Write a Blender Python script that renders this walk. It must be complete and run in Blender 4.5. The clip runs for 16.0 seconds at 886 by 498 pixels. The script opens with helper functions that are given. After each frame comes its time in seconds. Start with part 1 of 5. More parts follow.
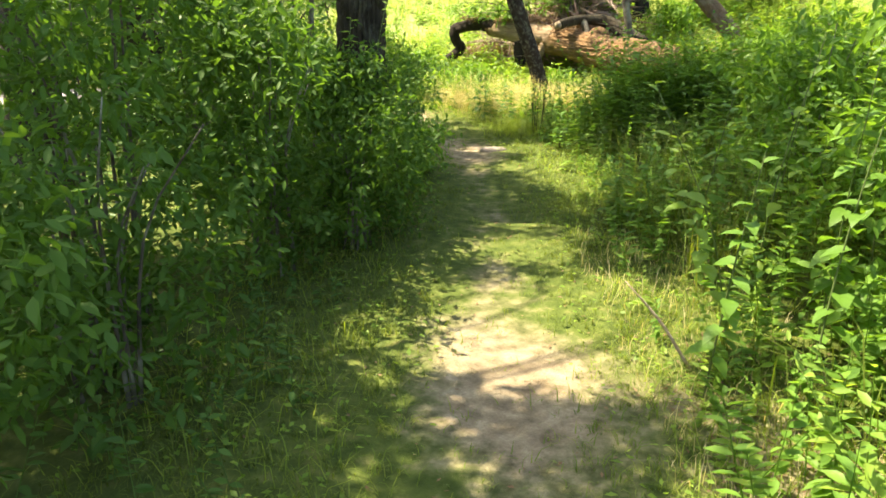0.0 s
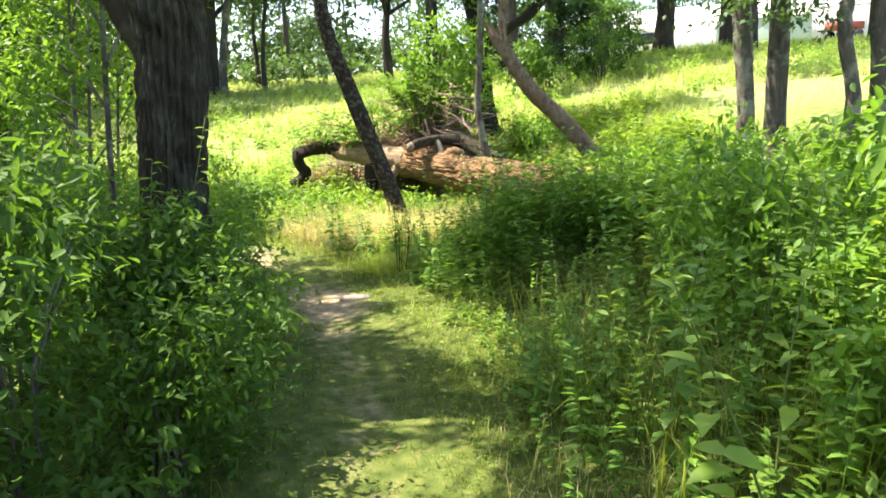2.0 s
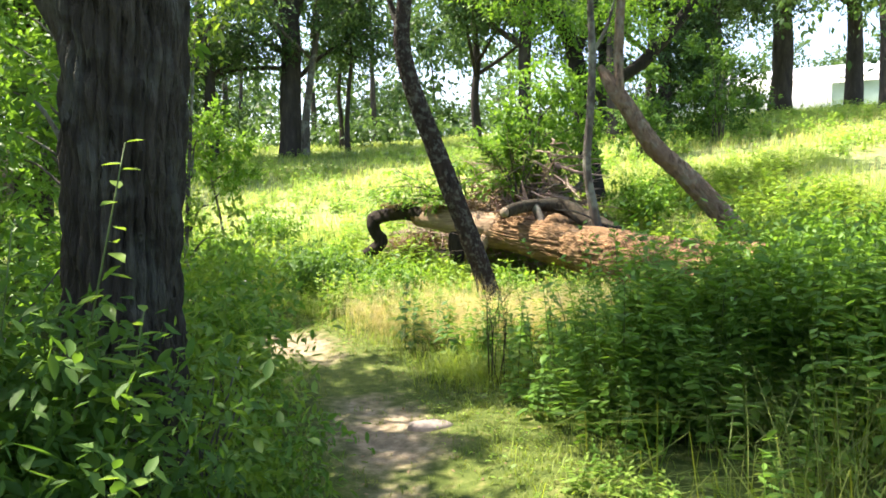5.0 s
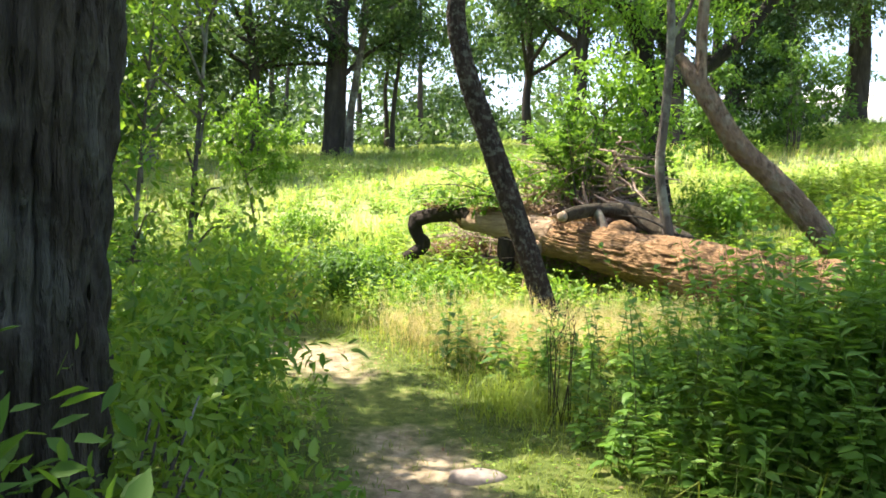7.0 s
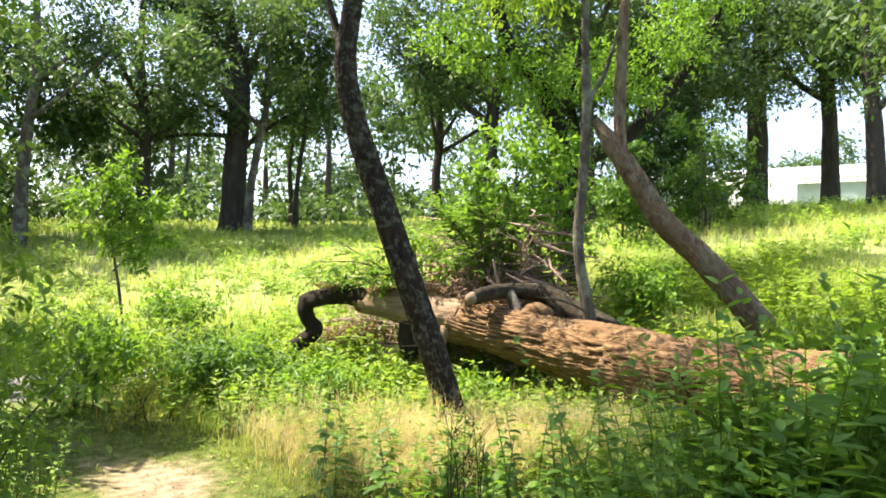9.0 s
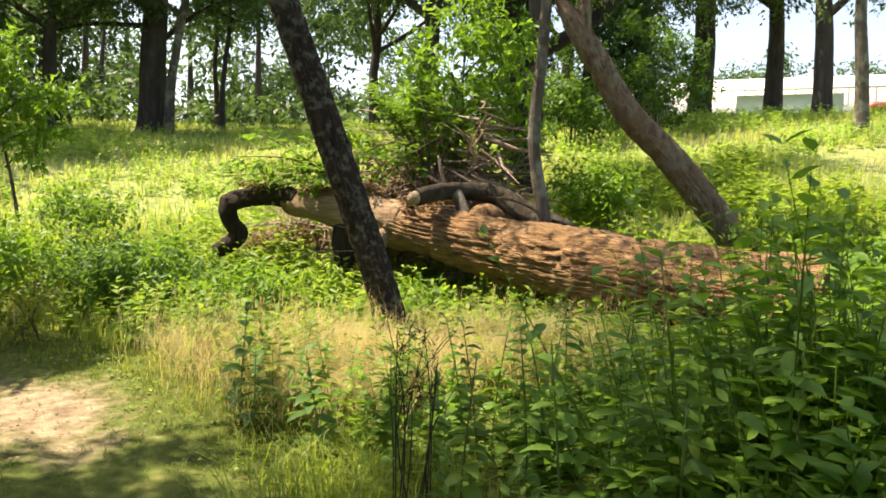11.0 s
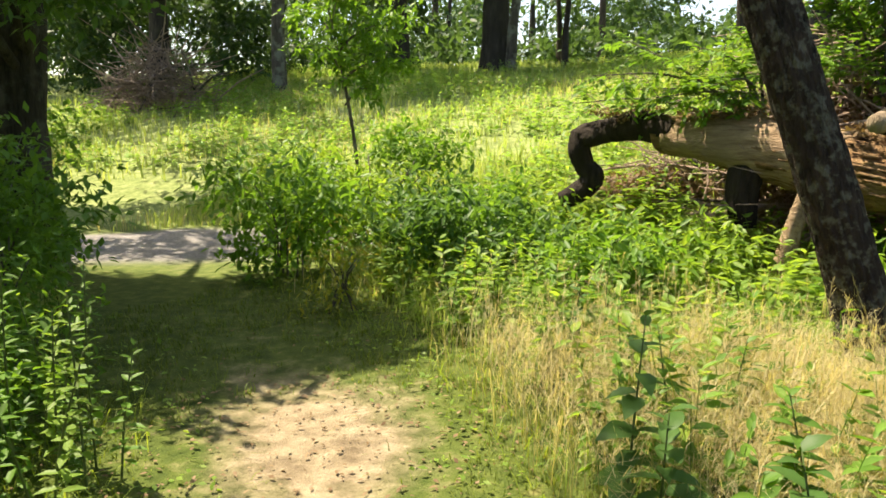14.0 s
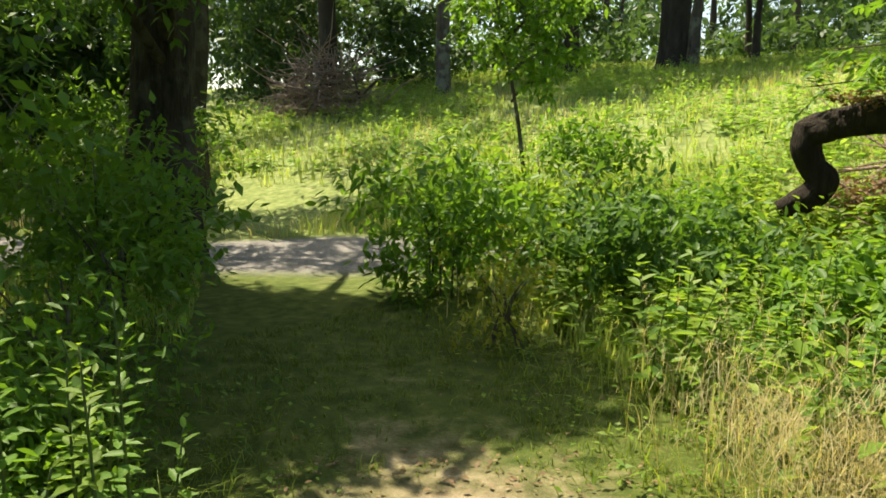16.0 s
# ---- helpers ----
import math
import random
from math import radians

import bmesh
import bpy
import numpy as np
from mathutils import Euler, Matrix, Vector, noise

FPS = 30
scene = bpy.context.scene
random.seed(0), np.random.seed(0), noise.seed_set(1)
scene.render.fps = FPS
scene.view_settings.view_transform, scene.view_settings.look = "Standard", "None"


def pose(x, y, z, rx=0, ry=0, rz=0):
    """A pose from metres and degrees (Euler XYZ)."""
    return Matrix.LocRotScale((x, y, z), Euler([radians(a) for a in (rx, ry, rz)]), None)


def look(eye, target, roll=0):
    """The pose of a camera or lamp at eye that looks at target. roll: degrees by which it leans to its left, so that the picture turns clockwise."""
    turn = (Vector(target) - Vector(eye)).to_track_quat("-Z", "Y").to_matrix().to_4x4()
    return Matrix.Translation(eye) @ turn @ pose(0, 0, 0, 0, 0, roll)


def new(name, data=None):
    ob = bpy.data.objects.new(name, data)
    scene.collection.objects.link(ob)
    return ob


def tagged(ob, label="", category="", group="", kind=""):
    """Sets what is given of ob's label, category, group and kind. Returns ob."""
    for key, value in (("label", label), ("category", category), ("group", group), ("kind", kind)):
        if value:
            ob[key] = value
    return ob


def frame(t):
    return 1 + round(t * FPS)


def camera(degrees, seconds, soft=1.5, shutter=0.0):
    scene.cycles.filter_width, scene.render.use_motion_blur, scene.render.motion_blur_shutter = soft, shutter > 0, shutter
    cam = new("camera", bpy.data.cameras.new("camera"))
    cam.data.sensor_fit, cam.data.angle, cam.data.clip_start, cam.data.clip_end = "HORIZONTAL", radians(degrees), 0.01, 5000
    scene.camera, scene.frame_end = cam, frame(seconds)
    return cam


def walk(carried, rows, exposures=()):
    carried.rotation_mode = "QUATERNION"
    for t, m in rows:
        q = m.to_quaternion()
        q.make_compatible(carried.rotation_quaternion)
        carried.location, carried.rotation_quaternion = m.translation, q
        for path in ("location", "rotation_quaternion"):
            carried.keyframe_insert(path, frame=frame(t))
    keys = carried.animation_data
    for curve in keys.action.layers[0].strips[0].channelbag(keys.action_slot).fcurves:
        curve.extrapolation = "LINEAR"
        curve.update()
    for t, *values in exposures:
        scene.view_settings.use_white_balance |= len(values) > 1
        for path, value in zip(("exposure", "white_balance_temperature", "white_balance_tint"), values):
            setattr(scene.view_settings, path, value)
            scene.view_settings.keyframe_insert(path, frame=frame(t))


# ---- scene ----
# ---------- camera and walk ----------
cam = camera(62.0, 16.0, soft=1.7)
# seconds, eye, yaw to the left of +y, pitch up, roll (degrees)
PATH = [
    (0, (-0.209, -0.437, 1.628), 6.12, -18.14, 0.01),
    (0.5, (-0.231, -0.022, 1.632), 1.27, -16.51, -3.92),
    (1, (-0.271, 0.377, 1.648), -4.32, -13.18, -0.84),
    (1.5, (-0.362, 0.679, 1.668), -8.77, -12.41, -0.19),
    (2, (-0.369, 1.139, 1.706), -5.65, -9.71, -1.52),
    (2.5, (-0.429, 1.550, 1.724), -6.46, -6.77, -1.85),
    (3, (-0.394, 1.951, 1.744), -4.09, -6.24, -2.12),
    (3.5, (-0.392, 2.298, 1.718), -3.85, -4.10, -2.24),
    (4, (-0.358, 2.661, 1.685), -3.43, -3.02, -3.32),
    (4.5, (-0.395, 2.986, 1.652), -2.53, -3.29, -1.13),
    (5, (-0.376, 3.329, 1.630), 0.69, -4.45, -0.88),
    (5.2, (-0.379, 3.532, 1.642), 5.77, -4.44, -0.93),
    (7.3, (-0.559, 4.694, 1.489), 3.80, -3.78, 1.36),
    (7.5, (-0.612, 4.895, 1.491), 3.96, -4.05, 1.39),
    (8, (-0.585, 5.174, 1.502), 3.92, -5.32, 1.11),
    (8.5, (-0.456, 5.484, 1.500), 2.38, 0.95, 1.19),
    (8.7, (-0.363, 5.605, 1.499), 0.36, 2.79, 1.27),
    (10.8, (-0.257, 6.409, 1.428), -11.06, -3.32, 1.87),
    (11, (-0.305, 6.607, 1.352), -7.75, -4.14, 1.86),
    (11.5, (-0.361, 6.983, 1.272), -5.63, -11.26, 2.16),
    (12, (-0.509, 7.454, 1.305), -2.53, -8.28, 2.05),
    (12.5, (-0.643, 7.783, 1.269), -0.91, -9.44, 1.83),
    (13, (-0.714, 8.155, 1.274), 8.85, -2.42, 1.35),
    (13.5, (-0.770, 8.436, 1.240), 11.03, -8.32, 1.47),
    (14, (-0.782, 8.712, 1.221), 17.65, -9.02, 0.84),
    (14.5, (-0.849, 8.948, 1.190), 18.96, -10.88, 0.49),
    (15, (-0.950, 9.190, 1.171), 23.16, -10.74, -0.31),
    (15.5, (-1.110, 9.422, 1.136), 29.00, -9.88, 0.18),
    (16, (-1.253, 9.656, 1.118), 30.21, -8.52, 0.30),
]


def aim(eye, yaw, pitch, roll):
    a, b = radians(yaw), radians(pitch)
    e = Vector(eye)
    return look(e, e + Vector((-math.sin(a) * math.cos(b), math.cos(a) * math.cos(b), math.sin(b))), roll)


walk(cam, [(t, aim(e, y, p, r)) for t, e, y, p, r in PATH], [(0.0, 2.0, 7500, 11), (2.0, 2.06, 6700, 16), (5.0, 1.98, 6450, 19), (8.5, 1.88, 6600, 18), (11.0, 1.44, 7500, 20), (12.5, 1.44, 7400, 16), (13.5, 1.33, 7200, 14), (14.5, 1.33, 7400, 13), (16.0, 1.0, 7300, 8)])

# ---------- world and sun ----------
SUN = Vector((-0.50, 0.22, 1.0)).normalized()
world = bpy.data.worlds.new("sky")
scene.world = world
world.use_nodes = True
wn = world.node_tree.nodes
sky = wn.new("ShaderNodeTexSky")
sky.sky_type, sky.sun_disc = "NISHITA", False
sky.sun_elevation, sky.sun_rotation = math.asin(SUN.z), math.atan2(SUN.x, SUN.y)
sky.dust_density = 2.0
wn["Background"].inputs["Strength"].default_value = 0.135
world.node_tree.links.new(sky.outputs["Color"], wn["Background"].inputs["Color"])
lamp = bpy.data.lights.new("sun", "SUN")
lamp.energy, lamp.angle, lamp.color = 5.0, radians(0.53), (1.0, 0.93, 0.78)
new("sun", lamp).matrix_world = look(SUN * 60, (0, 0, 0))

RNG = np.random.default_rng(7)


# ---------- node helpers ----------
def mat_new(name):
    m = bpy.data.materials.new(name)
    m.use_nodes = True
    nt = m.node_tree
    return m, nt, nt.nodes["Principled BSDF"], nt.nodes["Material Output"]


def nd(nt, kind, **kw):
    n = nt.nodes.new(kind)
    for k, v in kw.items():
        n.inputs[k].default_value = v
    return n


def ramp(nt, src, stops):
    n = nt.nodes.new("ShaderNodeValToRGB")
    el = n.color_ramp.elements
    while len(el) < len(stops):
        el.new(0.5)
    for e, (p, c) in zip(el, stops):
        e.position, e.color = p, (*c, 1)
    nt.links.new(src, n.inputs["Fac"])
    return n


def mixc(nt, fac, a, b, mode="MIX"):
    n = nt.nodes.new("ShaderNodeMix")
    n.data_type, n.blend_type = "RGBA", mode
    for idx, v in ((0, fac), (6, a), (7, b)):
        if isinstance(v, (int, float)):
            n.inputs[idx].default_value = v
        elif isinstance(v, tuple):
            n.inputs[idx].default_value = (*v, 1)
        else:
            nt.links.new(v, n.inputs[idx])
    return n.outputs[2]


def coords(nt, scale=(1, 1, 1), turn=0.0):
    """World position, turned about the upright by turn degrees and then scaled."""
    g = nt.nodes.new("ShaderNodeNewGeometry")
    tm = nt.nodes.new("ShaderNodeMapping")
    tm.inputs["Rotation"].default_value = (0, 0, radians(turn))
    mp = nt.nodes.new("ShaderNodeMapping")
    mp.inputs["Scale"].default_value = scale
    nt.links.new(g.outputs["Position"], tm.inputs["Vector"])
    nt.links.new(tm.outputs["Vector"], mp.inputs["Vector"])
    return mp.outputs["Vector"]


def noise_n(nt, vec, scale, detail=4.0, rough=0.6):
    n = nd(nt, "ShaderNodeTexNoise", Scale=scale, Detail=detail, Roughness=rough)
    nt.links.new(vec, n.inputs["Vector"])
    return n.outputs["Fac"]


def bump_n(nt, src, bsdf, strength, dist=0.02):
    b = nd(nt, "ShaderNodeBump", Strength=strength, Distance=dist)
    nt.links.new(src, b.inputs["Height"])
    nt.links.new(b.outputs["Normal"], bsdf.inputs["Normal"])


def leaf_mat(name, dark, mid, light, trans=0.45, rough=0.48):
    """Leaf: waxy reflection on top, light passing through, every leaf a little different."""
    m, nt, bsdf, out = mat_new(name)
    g = nt.nodes.new("ShaderNodeNewGeometry")
    c = ramp(nt, g.outputs["Random Per Island"], [(0.0, dark), (0.5, mid), (1.0, light)])
    n1 = noise_n(nt, coords(nt), 1.3, 2.0)
    c2 = mixc(nt, n1, c.outputs["Color"], mid)
    nt.links.new(c2, bsdf.inputs["Base Color"])
    bsdf.inputs["Roughness"].default_value = rough
    bsdf.inputs["Specular IOR Level"].default_value = 0.22
    tr = nt.nodes.new("ShaderNodeBsdfTranslucent")
    warm = mixc(nt, 0.75, c2, (1.0, 0.95, 0.25), "MULTIPLY")
    br = mixc(nt, 1.0, warm, (1.6, 1.6, 1.6), "MULTIPLY")
    nt.links.new(br, tr.inputs["Color"])
    mx = nt.nodes.new("ShaderNodeMixShader")
    mx.inputs[0].default_value = trans
    nt.links.new(bsdf.outputs[0], mx.inputs[1])
    nt.links.new(tr.outputs[0], mx.inputs[2])
    nt.links.new(mx.outputs[0], out.inputs["Surface"])
    return m


def bark_mat(name, dark, light, scale=9.0, moss=0.0, stretch=(1, 1, 0.22), strength=0.8, rough=0.9, spots=3.4, turn=0.0):
    m, nt, bsdf, out = mat_new(name)
    v = coords(nt, stretch, turn)
    a = noise_n(nt, v, scale, 6.0, 0.65)
    b = noise_n(nt, coords(nt), 2.1, 3.0)
    fine = noise_n(nt, v, scale * 4, 3.0)
    c = ramp(nt, a, [(0.32, dark), (0.66, light)]).outputs["Color"]
    c = mixc(nt, ramp(nt, b, [(0.42, (0, 0, 0)), (0.68, (1, 1, 1))]).outputs["Color"], c, tuple(0.55 * x for x in light))
    if moss:
        k = noise_n(nt, coords(nt), spots, 4.0)
        c = mixc(nt, ramp(nt, k, [(0.5, (0, 0, 0)), (0.62, (moss,) * 3)]).outputs["Color"], c, (0.34, 0.36, 0.27))
    nt.links.new(c, bsdf.inputs["Base Color"])
    bsdf.inputs["Roughness"].default_value = rough
    bsdf.inputs["Specular IOR Level"].default_value = 0.2
    s = nt.nodes.new("ShaderNodeMath")
    s.operation = "ADD"
    nt.links.new(a, s.inputs[0])
    nt.links.new(fine, s.inputs[1])
    bump_n(nt, s.outputs[0], bsdf, strength, 0.03)
    return m


# ---------- materials ----------
M_LEAF = leaf_mat("leaf_green", (0.0653, 0.138, 0.0217), (0.116, 0.232, 0.0348), (0.203, 0.348, 0.0508))
# Dark leaf; on the left-hand hedge and weeds it stands in for shade.
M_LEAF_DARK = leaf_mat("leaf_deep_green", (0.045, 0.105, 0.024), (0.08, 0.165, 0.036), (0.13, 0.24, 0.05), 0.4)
# Lighter leaf copy; where plants catch the sun, that light is in its colour.
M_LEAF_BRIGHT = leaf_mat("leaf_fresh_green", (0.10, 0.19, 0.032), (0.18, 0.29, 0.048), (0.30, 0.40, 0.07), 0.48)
# Darker leaf copy: the hedge's deep shade is put into the colour.
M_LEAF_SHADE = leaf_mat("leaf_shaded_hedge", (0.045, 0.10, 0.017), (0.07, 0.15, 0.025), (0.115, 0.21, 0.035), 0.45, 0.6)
# Bluer, darker leaf: distance haze and backlight are put into the colour.
M_LEAF_FAR = leaf_mat("leaf_far_hazy", (0.035, 0.07, 0.03), (0.06, 0.115, 0.045), (0.11, 0.19, 0.07), 0.38, 0.5)
# Darker, less translucent leaf: shade inside dense foliage is put into the colour.
M_LEAF_WOOD = leaf_mat("leaf_shaded_wood", (0.032, 0.064, 0.024), (0.055, 0.105, 0.038), (0.10, 0.17, 0.06), 0.3, 0.5)
M_LEAF_YELLOW = leaf_mat("leaf_yellowing", (0.11, 0.19, 0.03), (0.27, 0.29, 0.05), (0.5, 0.42, 0.09), 0.45)
M_GRASS = leaf_mat("grass_green", (0.12, 0.19, 0.028), (0.21, 0.29, 0.045), (0.34, 0.39, 0.08), 0.45, 0.5)
M_GRASS_SHORT = leaf_mat("grass_short", (0.065, 0.115, 0.016), (0.125, 0.18, 0.026), (0.25, 0.27, 0.06), 0.35, 0.55)
# Paler meadow copies: full sun and distance haze are put into these colours.
M_GRASS_MEADOW = leaf_mat("grass_meadow_lit", (0.19, 0.28, 0.085), (0.31, 0.39, 0.135), (0.48, 0.51, 0.22), 0.45, 0.55)
M_LEAF_MEADOW = leaf_mat("leaf_meadow_lit", (0.13, 0.25, 0.05), (0.22, 0.36, 0.08), (0.34, 0.47, 0.12), 0.48)
M_GRASS_DRY = leaf_mat("grass_dry", (0.35, 0.305, 0.15), (0.48, 0.425, 0.235), (0.61, 0.55, 0.36), 0.42, 0.7)
M_LITTER = leaf_mat("leaf_litter_brown", (0.10, 0.06, 0.03), (0.20, 0.13, 0.07), (0.36, 0.27, 0.17), 0.15, 0.8)
M_BARK_BIG = bark_mat("bark_grey_brown", (0.009, 0.008, 0.005), (0.08, 0.066, 0.042), 15.0, 0.12, (1, 1, 0.16), 1.0, 0.9, 5.0)
M_BARK_DARK = bark_mat("bark_dark_lichen", (0.010, 0.008, 0.006), (0.085, 0.062, 0.046), 24.0, 0.32, (1, 1, 0.3), 1.0, 0.9, 16.0)
M_BARK_PALE = bark_mat("bark_pale", (0.045, 0.03, 0.02), (0.38, 0.265, 0.175), 16.0, 0.3, (1, 1, 0.35), 1.0, 0.9, 6.0)
M_BARK_GREY = bark_mat("bark_grey", (0.045, 0.038, 0.031), (0.17, 0.145, 0.115), 14.0, 0.5)
# Darker than bark_far: the shade on the tree is put into its colour.
M_BARK_SHADED = bark_mat("bark_shaded_black", (0.008, 0.007, 0.006), (0.045, 0.038, 0.03), 12.0)
M_BARK_FAR = bark_mat("bark_far", (0.028, 0.024, 0.02), (0.095, 0.08, 0.065), 7.0)
M_LOG = bark_mat("bark_red_brown_rotten", (0.026, 0.014, 0.008), (0.44, 0.265, 0.125), 20.0, 0.10, (0.2, 1, 1), 1.0, 0.9, 3.4, -129.5)
M_BARE = bark_mat("bare_wood_tan", (0.17, 0.105, 0.06), (0.50, 0.36, 0.22), 26.0, 0.0, (0.15, 1, 1), 0.8, 0.85, 3.4, -145.0)
# Very dark bark: the backlit side of the limb is put into the colour.
M_STUB = bark_mat("limb_backlit", (0.012, 0.009, 0.007), (0.05, 0.038, 0.028), 16.0)
M_WOOD = bark_mat("bare_wood_pale", (0.28, 0.20, 0.13), (0.52, 0.41, 0.28), 18.0)
M_TWIG = bark_mat("dead_twigs", (0.22, 0.15, 0.115), (0.56, 0.42, 0.33), 20.0)
M_STEM = leaf_mat("stem_green", (0.07, 0.10, 0.03), (0.10, 0.14, 0.04), (0.15, 0.18, 0.06), 0.1, 0.6)
M_STALK = bark_mat("stalk_dark", (0.02, 0.016, 0.01), (0.10, 0.08, 0.05), 30.0)


def ground_mat():
    m, nt, bsdf, out = mat_new("ground_soil_grass")
    at = nt.nodes.new("ShaderNodeVertexColor")
    at.layer_name = "cover"
    sep = nt.nodes.new("ShaderNodeSeparateColor")
    nt.links.new(at.outputs["Color"], sep.inputs["Color"])
    v = coords(nt)
    big, mid, fine = noise_n(nt, v, 1.7, 5), noise_n(nt, v, 9.0, 5), noise_n(nt, v, 70.0, 4, 0.7)
    soil = ramp(nt, mid, [(0.3, (0.165, 0.128, 0.08)), (0.55, (0.31, 0.255, 0.165)), (0.8, (0.45, 0.39, 0.265))]).outputs["Color"]
    soil = mixc(nt, 0.5, soil, ramp(nt, fine, [(0.3, (0.55, 0.5, 0.45)), (0.7, (1.15, 1.1, 1.05))]).outputs["Color"], "MULTIPLY")
    turf = ramp(nt, mid, [(0.3, (0.045, 0.07, 0.014)), (0.55, (0.095, 0.125, 0.026)), (0.8, (0.21, 0.20, 0.07))]).outputs["Color"]
    # Lighter meadow turf: sunlight on the open field put into the colour.
    sunlit_turf = ramp(nt, mid, [(0.3, (0.12, 0.17, 0.045)), (0.55, (0.25, 0.30, 0.10)), (0.8, (0.38, 0.38, 0.18))]).outputs["Color"]
    turf = mixc(nt, sep.outputs["Blue"], turf, sunlit_turf)
    # ragged edge between turf and bare soil
    e = nt.nodes.new("ShaderNodeMath")
    e.operation = "MULTIPLY_ADD"
    nt.links.new(big, e.inputs[0])
    e.inputs[1].default_value = 0.9
    e.inputs[2].default_value = -0.45
    e2 = nt.nodes.new("ShaderNodeMath")
    e2.operation = "ADD"
    nt.links.new(e.outputs[0], e2.inputs[0])
    nt.links.new(sep.outputs["Red"], e2.inputs[1])
    e3 = nt.nodes.new("ShaderNodeMath")
    e3.operation = "MULTIPLY_ADD"
    nt.links.new(mid, e3.inputs[0])
    e3.inputs[1].default_value = 0.5
    nt.links.new(e2.outputs[0], e3.inputs[2])
    bare = ramp(nt, e3.outputs[0], [(0.55, (0, 0, 0)), (0.95, (1, 1, 1))]).outputs["Color"]
    c = mixc(nt, bare, turf, soil)
    vor = nd(nt, "ShaderNodeTexVoronoi", Scale=55.0)
    nt.links.new(v, vor.inputs["Vector"])
    grav = mixc(nt, vor.outputs["Color"], (0.17, 0.16, 0.15), (0.34, 0.32, 0.30))
    c = mixc(nt, sep.outputs["Green"], c, grav)
    nt.links.new(c, bsdf.inputs["Base Color"])
    bsdf.inputs["Roughness"].default_value = 0.95
    bsdf.inputs["Specular IOR Level"].default_value = 0.15
    h = nt.nodes.new("ShaderNodeMath")
    h.operation = "ADD"
    nt.links.new(mid, h.inputs[0])
    nt.links.new(fine, h.inputs[1])
    bump_n(nt, h.outputs[0], bsdf, 0.7, 0.02)
    return m


def plain_mat(name, col, rough=0.6, var=0.12, scale=6.0):
    m, nt, bsdf, out = mat_new(name)
    n = noise_n(nt, coords(nt), scale, 4)
    c = ramp(nt, n, [(0.3, tuple(x * (1 - var) for x in col)), (0.7, col)]).outputs["Color"]
    nt.links.new(c, bsdf.inputs["Base Color"])
    bsdf.inputs["Roughness"].default_value = rough
    return m


M_GROUND = ground_mat()
M_SIDING = plain_mat("siding_white", (0.62, 0.64, 0.66), 0.5, 0.06)
M_ROOF = plain_mat("roof_white_metal", (0.66, 0.68, 0.70), 0.4, 0.05)
M_DOOR = plain_mat("door_pale_green", (0.50, 0.60, 0.52), 0.5, 0.08)
M_DARK = plain_mat("dark_glass", (0.03, 0.035, 0.04), 0.2, 0.1)
M_RED = plain_mat("red_paint", (0.28, 0.06, 0.04), 0.5, 0.2)


# ---------- mesh helpers ----------
def mesh_np(name, verts, faces, mat):
    """faces: list of integer arrays, each (n, 3) or (n, 4)."""
    me = bpy.data.meshes.new(name)
    faces = [f for f in faces if len(f)]
    me.vertices.add(len(verts))
    me.vertices.foreach_set("co", np.ascontiguousarray(verts, dtype=np.float32).ravel())
    loops = np.concatenate([f.ravel() for f in faces]).astype(np.int32)
    counts = np.concatenate([np.full(len(f), f.shape[1]) for f in faces]).astype(np.int32)
    me.loops.add(len(loops))
    me.loops.foreach_set("vertex_index", loops)
    me.polygons.add(len(counts))
    me.polygons.foreach_set("loop_start", (np.cumsum(counts) - counts).astype(np.int32))
    me.update(calc_edges=True)
    me.materials.append(mat)
    return me


def smooth(me):
    me.polygons.foreach_set("use_smooth", np.ones(len(me.polygons), dtype=bool))
    return me


def part(name, me, parent, label=""):
    ob = new(name, me)
    ob.parent = parent
    if parent is not None:
        ob.matrix_parent_inverse = parent.matrix_basis.inverted()
    return tagged(ob, label) if label else ob


def thing(name, base, label, category, group=""):
    ob = new(name)
    ob.empty_display_size = 0.1
    ob.matrix_basis = Matrix.Translation(base)
    return tagged(ob, label, category, group)


def unit(v):
    return v / np.maximum(np.linalg.norm(v, axis=-1, keepdims=True), 1e-9)


